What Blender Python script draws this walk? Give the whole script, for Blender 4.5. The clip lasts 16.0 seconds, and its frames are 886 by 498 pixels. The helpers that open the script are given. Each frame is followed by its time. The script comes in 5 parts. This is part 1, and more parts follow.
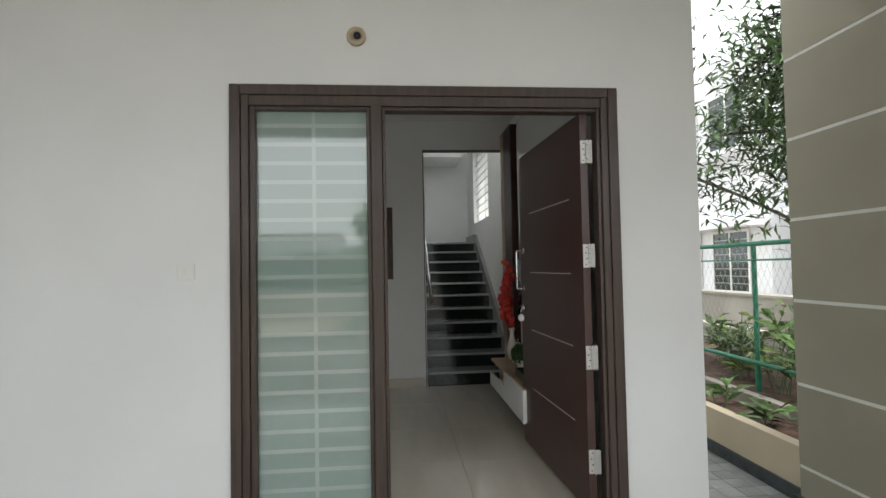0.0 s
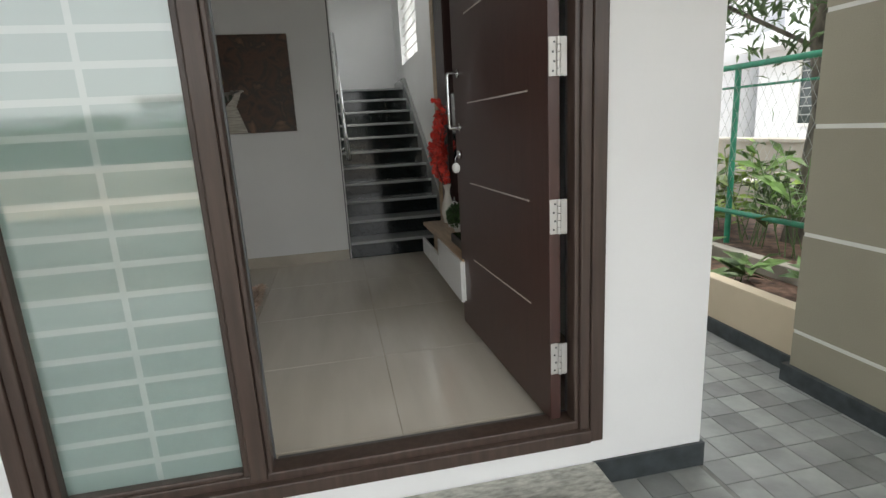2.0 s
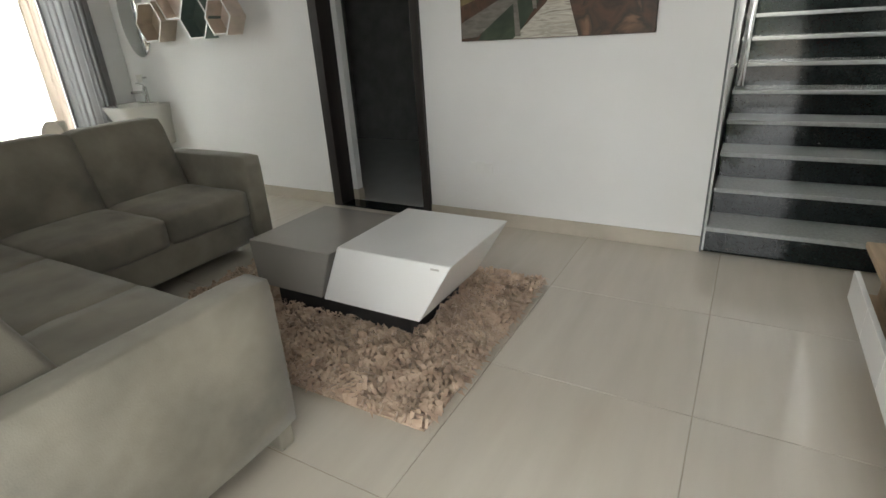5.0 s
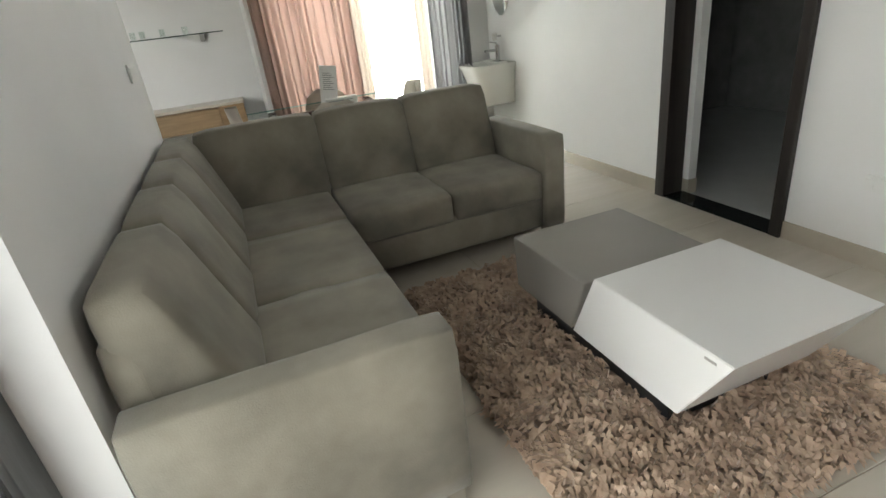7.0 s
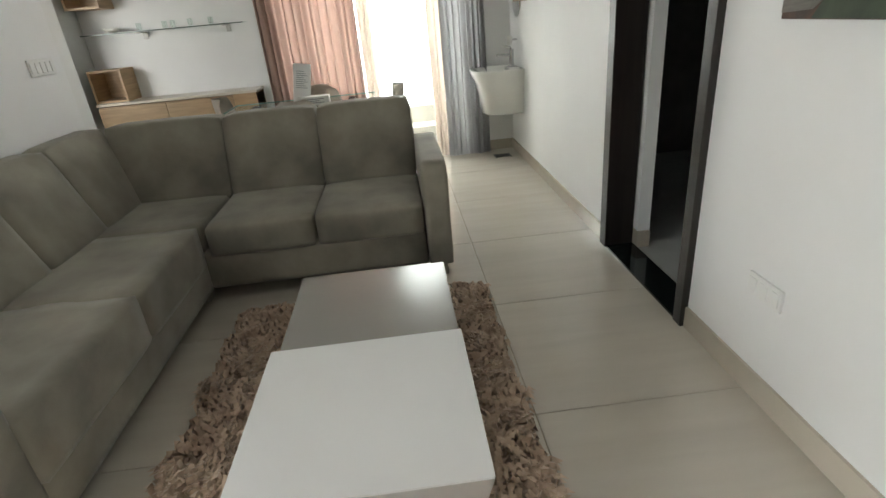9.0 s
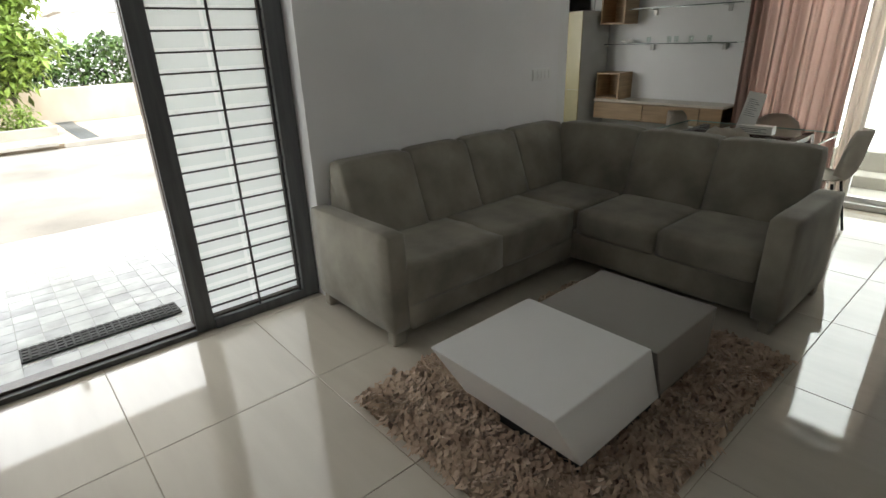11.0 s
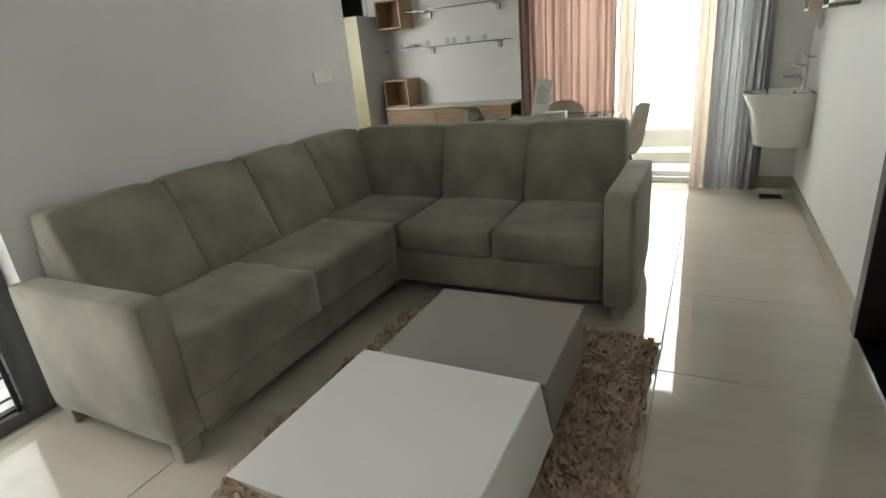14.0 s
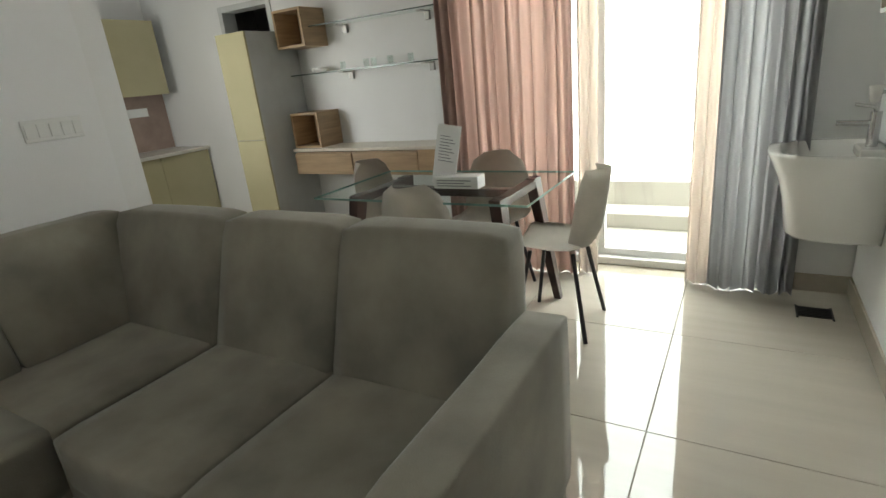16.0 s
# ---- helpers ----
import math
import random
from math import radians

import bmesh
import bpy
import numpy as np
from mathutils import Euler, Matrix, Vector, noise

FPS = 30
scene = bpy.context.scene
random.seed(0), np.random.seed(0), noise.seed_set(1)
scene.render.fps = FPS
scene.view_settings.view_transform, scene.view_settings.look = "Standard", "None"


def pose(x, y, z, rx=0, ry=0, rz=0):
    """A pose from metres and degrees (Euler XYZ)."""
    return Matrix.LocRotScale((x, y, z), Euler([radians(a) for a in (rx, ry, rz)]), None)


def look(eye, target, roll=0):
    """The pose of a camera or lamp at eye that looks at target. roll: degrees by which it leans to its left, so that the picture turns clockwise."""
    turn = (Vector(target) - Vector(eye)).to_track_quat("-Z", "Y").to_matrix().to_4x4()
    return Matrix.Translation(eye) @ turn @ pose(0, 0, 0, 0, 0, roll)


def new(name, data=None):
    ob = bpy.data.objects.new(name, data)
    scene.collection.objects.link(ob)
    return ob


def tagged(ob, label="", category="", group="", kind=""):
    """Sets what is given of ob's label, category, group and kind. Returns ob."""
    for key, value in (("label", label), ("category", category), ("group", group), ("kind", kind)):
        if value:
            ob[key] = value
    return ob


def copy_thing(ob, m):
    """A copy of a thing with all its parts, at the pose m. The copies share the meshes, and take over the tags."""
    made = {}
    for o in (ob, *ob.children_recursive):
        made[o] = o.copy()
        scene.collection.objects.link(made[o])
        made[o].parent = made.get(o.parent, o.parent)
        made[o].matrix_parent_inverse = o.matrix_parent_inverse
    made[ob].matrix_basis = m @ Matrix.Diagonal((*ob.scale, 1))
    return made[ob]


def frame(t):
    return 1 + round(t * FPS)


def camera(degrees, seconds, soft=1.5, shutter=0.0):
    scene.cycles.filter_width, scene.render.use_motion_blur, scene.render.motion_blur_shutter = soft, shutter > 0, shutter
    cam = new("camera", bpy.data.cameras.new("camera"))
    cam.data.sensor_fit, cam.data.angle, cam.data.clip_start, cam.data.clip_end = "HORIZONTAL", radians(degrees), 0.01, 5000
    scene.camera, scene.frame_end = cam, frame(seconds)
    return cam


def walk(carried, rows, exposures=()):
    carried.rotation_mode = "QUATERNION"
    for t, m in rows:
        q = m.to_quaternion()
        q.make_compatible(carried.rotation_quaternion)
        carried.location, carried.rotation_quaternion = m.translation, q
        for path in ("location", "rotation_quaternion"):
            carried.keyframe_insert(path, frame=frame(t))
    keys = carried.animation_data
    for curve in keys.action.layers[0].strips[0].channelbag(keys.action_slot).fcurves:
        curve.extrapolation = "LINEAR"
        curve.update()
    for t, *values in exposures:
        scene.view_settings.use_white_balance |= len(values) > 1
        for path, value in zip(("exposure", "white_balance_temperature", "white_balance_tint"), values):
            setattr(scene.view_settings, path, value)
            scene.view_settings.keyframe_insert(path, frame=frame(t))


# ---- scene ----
cam = camera(80.7, 16.0)
PATH = [
    (0, (0.106, -2.788, 1.397), (0.284, -0.797, 1.467), -1.1),
    (0.5, (0.1, -2.827, 1.318), (0.225, -0.835, 1.189), -1.1),
    (1, (0.068, -2.476, 1.273), (0.294, -0.521, 0.916), -2.3),
    (1.5, (0.22, -2.158, 1.251), (0.568, -0.24, 0.802), -3.6),
    (2, (0.389, -1.754, 1.227), (0.757, 0.158, 0.773), -3.2),
    (2.5, (0.473, -1.338, 1.244), (0.803, 0.568, 0.738), -3.2),
    (3, (0.496, -0.972, 1.262), (0.731, 0.929, 0.686), -3.5),
    (3.5, (0.595, -0.616, 1.261), (0.697, 1.263, 0.585), -5.1),
    (4, (0.622, -0.429, 1.25), (0.52, 1.423, 0.502), -5.2),
    (4.5, (0.629, -0.11, 1.274), (0.197, 1.664, 0.457), -2.9),
    (5, (0.563, 0.059, 1.341), (-0.375, 1.648, 0.571), -3.5),
    (5.2, (0.569, 0.142, 1.366), (-0.598, 1.577, 0.606), -4.3),
    (7.5, (0.359, 0.972, 1.394), (-1.379, 1.508, 0.562), -7.8),
    (8, (0.378, 1.37, 1.381), (-1.391, 1.831, 0.571), -8.0),
    (10.3, (0.512, 2.978, 1.368), (-1.172, 2.224, 0.596), -1.7),
    (10.5, (0.546, 3.03, 1.429), (-1.067, 2.106, 0.692), -1.4),
    (11, (0.699, 3.105, 1.568), (-0.51, 1.697, 0.823), -2.0),
    (11.5, (0.877, 3.117, 1.57), (0.12, 1.404, 0.869), -2.4),
    (12, (0.974, 3.163, 1.576), (0.639, 1.334, 0.839), -0.7),
    (12.5, (1.031, 3.162, 1.519), (0.760, 1.356, 0.704), 0.0),
    (13, (0.824, 2.972, 1.464), (0.11, 1.3, 0.63), -2.1),
    (13.5, (0.607, 2.871, 1.377), (-0.678, 1.502, 0.687), -5.2),
    (14, (0.22, 2.707, 1.341), (-1.437, 1.828, 0.648), -5.6),
    (14.5, (-0.168, 2.711, 1.346), (-1.961, 2.131, 0.677), -5.7),
    (15, (-0.619, 2.82, 1.386), (-2.419, 2.203, 0.768), -6.0),
    (15.5, (-1.183, 2.844, 1.387), (-2.934, 2.086, 0.784), -5.9),
    (16, (-1.712, 2.822, 1.342), (-3.339, 1.848, 0.705), -5.8),
]
EXPO = [(0.0, -0.28, 6500, 7), (1.0, -0.19, 6500, 7), (2.0, 0.1, 6550, 8), (3.0, 0.68, 6650, 8), (3.6, 1.48, 6650, 7), (4.0, 1.5, 6650, 8), (4.5, 1.7, 6600, 8), (5.2, 1.65, 6600, 7), (7.3, 2.06, 6600, 6), (8.2, 2.08, 6600, 6), (10.5, 2.0, 6600, 7), (11.0, 1.0, 6600, 7), (12.0, 0.45, 6650, 7), (13.6, 0.35, 6700, 6), (14.0, 1.8, 6700, 5), (14.5, 1.95, 6700, 5), (15.2, 1.85, 6680, 4), (16.0, 1.8, 6650, 4)]
walk(cam, [(t, look(eye, target, roll)) for t, eye, target, roll in PATH], EXPO)

# ---- light ----
world = bpy.data.worlds.new("world")
scene.world = world
world.use_nodes = True
wn = world.node_tree.nodes
sky = wn.new("ShaderNodeTexSky")
sky.sky_type, sky.sun_disc = "NISHITA", False
sky.sun_elevation, sky.sun_rotation = radians(58), radians(200)
sky.dust_density, sky.air_density = 4.0, 1.0
haze = wn.new("ShaderNodeMix")
haze.data_type = "RGBA"
haze.inputs[0].default_value = 0.75
haze.inputs[7].default_value = (22, 22.4, 22.8, 1)
world.node_tree.links.new(sky.outputs[0], haze.inputs[6])
world.node_tree.links.new(haze.outputs[2], wn["Background"].inputs[0])
wn["Background"].inputs[1].default_value = 0.15

sun = new("sun", bpy.data.lights.new("sun", "SUN"))
sun.data.energy, sun.data.angle, sun.data.color = 3.6, radians(12), (1.0, 0.95, 0.88)
sun.matrix_world = look((3, -8, 14), (0, 0, 0))


# Area lamps added at openings, standing in for the daylight that enters.
def fill_lamp(eye, target, w, h, power, color=(1, 1, 1)):
    lamp = new("daylight_fill", bpy.data.lights.new("daylight_fill", "AREA"))
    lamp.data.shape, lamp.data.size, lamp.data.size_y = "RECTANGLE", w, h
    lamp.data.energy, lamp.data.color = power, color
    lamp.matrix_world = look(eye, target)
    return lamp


fill_lamp((-5.32, 2.1, 1.55), (0, 2.1, 1.5), 1.7, 1.95, 9, (0.97, 0.98, 1.0))
fill_lamp((1.9, 5.7, 2.8), (0, 5.7, 2.7), 1.4, 1.2, 0.6)
# Two added fill lamps: one in the door opening, one inside the side light.
fill_lamp((0.65, -0.06, 1.15), (0.65, 3, 1.0), 1.1, 2.1, 2.8)
fill_lamp((-0.34, 0.135, 1.15), (-0.34, 3, 1.1), 0.55, 2.1, 2.2)
# Added kitchen fill, set at a window opening that is never in view.
fill_lamp((-3.24, -1.6, 1.55), (-6, -1.4, 1.3), 1.1, 1.0, 4)


# ---- materials ----
def mat(name, color, rough=0.5, metal=0.0, var=0.12, scale=6.0, bump=0.1, bscale=60.0, stretch=(1, 1, 1), coat=0.0, color2=None, spec=0.5, rand=0.0, trans=0.0, sheen=0.0):
    m = bpy.data.materials.new(name)
    m.use_nodes = True
    n, l = m.node_tree.nodes, m.node_tree.links
    b = n["Principled BSDF"]
    b.inputs["Roughness"].default_value, b.inputs["Metallic"].default_value = rough, metal
    b.inputs["Coat Weight"].default_value, b.inputs["Coat Roughness"].default_value = coat, 0.05
    b.inputs["Specular IOR Level"].default_value = spec
    b.inputs["Sheen Weight"].default_value = sheen
    b.inputs["Transmission Weight"].default_value = trans
    tc, mp = n.new("ShaderNodeTexCoord"), n.new("ShaderNodeMapping")
    mp.inputs["Scale"].default_value = stretch
    l.new(tc.outputs["Object"], mp.inputs[0])
    big, fine = n.new("ShaderNodeTexNoise"), n.new("ShaderNodeTexNoise")
    big.inputs["Scale"].default_value, big.inputs["Detail"].default_value = scale, 6
    fine.inputs["Scale"].default_value, fine.inputs["Detail"].default_value = bscale, 4
    if rand:
        inf = n.new("ShaderNodeObjectInfo")
        big.noise_dimensions = "4D"
        mul = n.new("ShaderNodeMath")
        mul.operation = "MULTIPLY"
        mul.inputs[1].default_value = 40
        l.new(inf.outputs["Random"], mul.inputs[0])
        l.new(mul.outputs[0], big.inputs["W"])
    l.new(mp.outputs[0], big.inputs["Vector"])
    l.new(mp.outputs[0], fine.inputs["Vector"])
    ramp = n.new("ShaderNodeMix")
    ramp.data_type = "RGBA"
    c2 = color2 or tuple(max(0, c * (1 - 2 * var)) for c in color)
    c1 = color if color2 else tuple(min(1, c * (1 + var)) for c in color)
    ramp.inputs[6].default_value, ramp.inputs[7].default_value = (*c1, 1), (*c2, 1)
    mr = n.new("ShaderNodeMapRange")
    mr.inputs[1].default_value, mr.inputs[2].default_value = 0.3, 0.7
    l.new(big.outputs[0], mr.inputs[0])
    l.new(mr.outputs[0], ramp.inputs[0])
    out = ramp.outputs[2]
    if rand:
        hsv = n.new("ShaderNodeHueSaturation")
        ma = n.new("ShaderNodeMapRange")
        ma.inputs[3].default_value, ma.inputs[4].default_value = 1 - rand, 1 + rand
        l.new(inf.outputs["Random"], ma.inputs[0])
        l.new(ma.outputs[0], hsv.inputs["Value"])
        l.new(out, hsv.inputs["Color"])
        out = hsv.outputs[0]
    l.new(out, b.inputs["Base Color"])
    rv = n.new("ShaderNodeMapRange")
    rv.inputs[3].default_value, rv.inputs[4].default_value = rough * 0.85, min(1, rough * 1.15)
    l.new(fine.outputs[0], rv.inputs[0])
    l.new(rv.outputs[0], b.inputs["Roughness"])
    if bump:
        bp = n.new("ShaderNodeBump")
        bp.inputs["Strength"].default_value, bp.inputs["Distance"].default_value = bump, 0.004
        l.new(fine.outputs[0], bp.inputs["Height"])
        l.new(bp.outputs[0], b.inputs["Normal"])
    return m


WALL = mat("wall_paint", (0.80, 0.80, 0.79), 0.6, var=0.02, scale=1.5, bump=0.05, bscale=90)
CEIL = mat("ceiling_paint", (0.82, 0.82, 0.81), 0.8, var=0.02, bump=0.04)
EXTW = mat("exterior_paint", (0.82, 0.82, 0.82), 0.65, var=0.025, scale=1.2, bump=0.12, bscale=120)
TILE = mat("floor_tile", (0.575, 0.532, 0.455), 0.04, var=0.05, scale=1.7, bump=0.0, stretch=(6, 0.8, 1), color2=(0.515, 0.472, 0.40), rand=0.03, spec=0.65)
GROUT = mat("grout", (0.38, 0.33, 0.26), 0.8)
SKIRT = mat("skirting_tile", (0.52, 0.47, 0.39), 0.15, var=0.06, scale=3, bump=0.0)
DARKWOOD = mat("dark_wood", (0.046, 0.0175, 0.0135), 0.38, var=0.12, scale=4, bump=0.12, bscale=30, stretch=(9, 9, 0.6), coat=0.15)
FRAMEWOOD = mat("frame_wood", (0.064, 0.042, 0.033), 0.42, var=0.16, scale=4, bump=0.2, bscale=26, stretch=(9, 9, 0.6), coat=0.1)
JAMB = mat("black_brown_wood", (0.022, 0.017, 0.015), 0.4, var=0.2, scale=4, bump=0.1, stretch=(9, 9, 0.6))
FRAMEIN = mat("frame_inner_grey", (0.12, 0.125, 0.13), 0.45, var=0.15, scale=4, bump=0.1, stretch=(6, 6, 0.6))
BLACKGRAN = mat("black_granite", (0.012, 0.016, 0.016), 0.07, var=0.3, scale=90, bump=0.0, spec=0.36)
TREADST = mat("tread_granite", (0.30, 0.31, 0.305), 0.12, var=0.07, scale=60, bump=0.0)
GRANITE = mat("step_granite", (0.58, 0.58, 0.52), 0.3, scale=22, bump=0.05, color2=(0.24, 0.24, 0.21), stretch=(1, 2.5, 1))
SLATE = mat("black_slate", (0.045, 0.055, 0.06), 0.5, var=0.25, scale=12, bump=0.1)
STEEL = mat("steel", (0.62, 0.62, 0.62), 0.18, 1.0, var=0.05, bump=0.02)
SATIN = mat("satin_steel", (0.50, 0.49, 0.47), 0.5, 0.7, var=0.08, bump=0.05)
INLAY = mat("inlay_metal", (0.62, 0.58, 0.54), 0.45, 0.3, var=0.08, bump=0.02)
BLACKMET = mat("black_metal", (0.03, 0.03, 0.032), 0.4, 0.0, var=0.1)
SOFA = mat("sofa_suede", (0.286, 0.264, 0.214), 0.85, var=0.2, scale=3.5, bump=0.25, bscale=220, sheen=0.25)
SEAM = mat("sofa_piping", (0.09, 0.08, 0.065), 0.9, var=0.1)
GLOSSPANEL = mat("gloss_panel", (0.70, 0.71, 0.70), 0.03, 0.24, var=0.01, scale=2, bump=0.0, coat=0.6)
TAUPE = mat("taupe_laminate", (0.24, 0.195, 0.165), 0.4, var=0.08, scale=4, bump=0.05, stretch=(1, 8, 0.6))
WHITELAC = mat("white_lacquer", (0.80, 0.80, 0.79), 0.16, var=0.015, scale=2, bump=0.0)
GREYLAC = mat("grey_lacquer", (0.30, 0.285, 0.265), 0.18, var=0.03, scale=2, bump=0.0)
RUG = mat("rug_yarn", (0.60, 0.46, 0.345), 0.95, var=0.35, scale=14, bump=0.3, color2=(0.33, 0.225, 0.155), sheen=0.3)
OAK = mat("oak", (0.42, 0.285, 0.16), 0.45, var=0.14, scale=3, bump=0.08, stretch=(1, 1, 12))
OAKH = mat("oak_horizontal", (0.40, 0.28, 0.165), 0.4, var=0.14, scale=3, bump=0.08, stretch=(12, 1, 12))
BEIGE = mat("beige_laminate", (0.47, 0.43, 0.27), 0.2, var=0.04, scale=2, bump=0.0)
GREYPAN = mat("grey_panel", (0.55, 0.56, 0.55), 0.4, var=0.03, bump=0.0)
BROWNTILE = mat("backsplash_tile", (0.34, 0.25, 0.21), 0.2, var=0.08)
BLACKGLOSS = mat("black_gloss", (0.006, 0.006, 0.007), 0.05, var=0.1, bump=0.0)
BLACKMATT = mat("black_plastic", (0.014, 0.014, 0.015), 0.4, var=0.1)
CERAMIC = mat("ceramic", (0.82, 0.81, 0.77), 0.08, var=0.01, bump=0.0)
CHAIR = mat("chair_fabric", (0.60, 0.56, 0.50), 0.8, var=0.06, scale=8, bump=0.2, bscale=300, sheen=0.2)
PLASTIC = mat("white_plastic", (0.80, 0.80, 0.78), 0.3, var=0.01, bump=0.0)
PAPER = mat("paper", (0.85, 0.85, 0.84), 0.7, var=0.01, bump=0.0)
PRINT = mat("print_ink", (0.25, 0.25, 0.27), 0.7, var=0.02, bump=0.0)
RED = mat("petal_red", (0.78, 0.05, 0.03), 0.6, var=0.3, scale=25, bump=0.1, sheen=0.2)
STEM = mat("stem", (0.07, 0.03, 0.02), 0.7, var=0.3)
BUSHLEAF = mat("topiary_leaf", (0.05, 0.11, 0.03), 0.5, var=0.4, scale=30)
LEAF = mat("leaf", (0.11, 0.20, 0.05), 0.5, var=0.5, scale=3, bump=0.05)
LEAFY = mat("bright_leaf", (0.25, 0.36, 0.07), 0.5, var=0.4, scale=3, bump=0.05)
LEAFD = mat("dark_leaf", (0.10, 0.175, 0.06), 0.5, var=0.5, scale=2, bump=0.05)
BARK = mat("bark", (0.16, 0.14, 0.115), 0.9, var=0.4, scale=14, bump=0.6, bscale=30, stretch=(1, 1, 0.4))
SOIL = mat("soil", (0.11, 0.065, 0.045), 0.95, var=0.4, scale=14, bump=0.8, bscale=40)
COLBEIGE = mat("beige_render", (0.30, 0.275, 0.21), 0.7, var=0.05, scale=1.5, bump=0.3, bscale=150)
PLANTBEIGE = mat("planter_render", (0.56, 0.47, 0.34), 0.7, var=0.06, scale=2, bump=0.2, bscale=120)
STRIPE = mat("white_groove", (0.70, 0.70, 0.66), 0.6, var=0.04)
PAVER = mat("grey_paver", (0.28, 0.29, 0.28), 0.36, var=0.18, scale=5, bump=0.2, bscale=50, rand=0.28)
PAVEJ = mat("paver_joint", (0.26, 0.26, 0.245), 0.8, var=0.2)
ROAD = mat("asphalt", (0.175, 0.16, 0.14), 0.9, var=0.25, scale=0.5, bump=0.4, bscale=40)
CONCRETE = mat("concrete", (0.42, 0.39, 0.34), 0.85, var=0.15, scale=0.9, bump=0.3)
PAVEFAR = mat("far_paving", (0.50, 0.40, 0.29), 0.8, var=0.15, scale=1.2, bump=0.2)
COMPWALL = mat("compound_wall", (0.60, 0.55, 0.47), 0.85, var=0.0, scale=0.8, bump=0.2, color2=(0.38, 0.31, 0.23), stretch=(1, 1, 0.5))
GREENMET = mat("green_paint", (0.02, 0.22, 0.13), 0.4, var=0.15, scale=14)
GALV = mat("galvanised_wire", (0.40, 0.42, 0.40), 0.45, 0.6, var=0.1)
HOUSEW = mat("neighbour_paint", (0.80, 0.81, 0.83), 0.7, var=0.03, scale=0.6)
DARKGLASS = mat("dark_window_glass", (0.03, 0.045, 0.045), 0.06, var=0.2, scale=1, bump=0.0)
GROUND = mat("earth", (0.20, 0.16, 0.11), 0.95, var=0.3, scale=0.6, bump=0.6, bscale=20)
# Grey kept dark so the colour itself carries the gloom of unlit rooms.
UNLITROOM = mat("unlit_room_shade", (0.22, 0.22, 0.215), 0.6, var=0.1)
RUBBER = mat("rubber", (0.02, 0.02, 0.02), 0.7, var=0.2)


def cloth(name, color, color2, glow):
    m = bpy.data.materials.new(name)
    m.use_nodes = True
    n, l = m.node_tree.nodes, m.node_tree.links
    b = n["Principled BSDF"]
    b.inputs["Roughness"].default_value = 0.85
    tc, mp, tx = n.new("ShaderNodeTexCoord"), n.new("ShaderNodeMapping"), n.new("ShaderNodeTexNoise")
    mp.inputs["Scale"].default_value = (20, 20, 0.4)
    tx.inputs["Scale"].default_value, tx.inputs["Detail"].default_value = 3, 5
    l.new(tc.outputs["Object"], mp.inputs[0]), l.new(mp.outputs[0], tx.inputs["Vector"])
    mx = n.new("ShaderNodeMix")
    mx.data_type = "RGBA"
    mx.inputs[6].default_value, mx.inputs[7].default_value = (*color, 1), (*color2, 1)
    l.new(tx.outputs[0], mx.inputs[0]), l.new(mx.outputs[2], b.inputs["Base Color"])
    tr, ms = n.new("ShaderNodeBsdfTranslucent"), n.new("ShaderNodeMixShader")
    l.new(mx.outputs[2], tr.inputs[0])
    ms.inputs[0].default_value = glow
    l.new(b.outputs[0], ms.inputs[1]), l.new(tr.outputs[0], ms.inputs[2])
    l.new(ms.outputs[0], n["Material Output"].inputs[0])
    return m


PINK = cloth("pink_curtain", (0.52, 0.39, 0.34), (0.43, 0.31, 0.27), 0.28)
GREYC = cloth("grey_curtain", (0.46, 0.455, 0.455), (0.40, 0.395, 0.40), 0.22)
SHEER = cloth("sheer_curtain", (0.74, 0.67, 0.61), (0.66, 0.58, 0.52), 0.12)


def frosted(name, pale, part):
    m = bpy.data.materials.new(name)
    m.use_nodes = True
    n, l = m.node_tree.nodes, m.node_tree.links
    tr, df, gl = n.new("ShaderNodeBsdfTranslucent"), n.new("ShaderNodeBsdfDiffuse"), n.new("ShaderNodeBsdfGlossy")
    tr.inputs[0].default_value, df.inputs[0].default_value = (0.95, 0.98, 0.97, 1), (*pale, 1)
    gl.inputs["Roughness"].default_value = 0.04
    a, b = n.new("ShaderNodeMixShader"), n.new("ShaderNodeMixShader")
    a.inputs[0].default_value = part
    l.new(tr.outputs[0], a.inputs[1]), l.new(df.outputs[0], a.inputs[2])
    b.inputs[0].default_value = 0.15
    l.new(a.outputs[0], b.inputs[1]), l.new(gl.outputs[0], b.inputs[2])
    l.new(b.outputs[0], n["Material Output"].inputs[0])
    return m


FROST = frosted("frosted_glass", (0.42, 0.59, 0.545), 0.48)
ETCH = frosted("etched_glass", (0.74, 0.85, 0.81), 0.5)


def clear_glass():
    m = bpy.data.materials.new("clear_glass")
    m.use_nodes = True
    n, l = m.node_tree.nodes, m.node_tree.links
    tp, gl, b = n.new("ShaderNodeBsdfTransparent"), n.new("ShaderNodeBsdfGlossy"), n.new("ShaderNodeMixShader")
    tp.inputs[0].default_value, gl.inputs["Roughness"].default_value = (0.95, 0.975, 0.965, 1), 0.01
    b.inputs[0].default_value = 0.06
    l.new(tp.outputs[0], b.inputs[1]), l.new(gl.outputs[0], b.inputs[2])
    l.new(b.outputs[0], n["Material Output"].inputs[0])
    return m


GLASS = clear_glass()


# ---- mesh helpers ----
def mesh_of(name, bm, m, smooth=False):
    me = bpy.data.meshes.new(name)
    bm.to_mesh(me)
    bm.free()
    for one in (m if isinstance(m, (list, tuple)) else [m]):
        me.materials.append(one)
    if smooth:
        for p in me.polygons:
            p.use_smooth = True
    return me


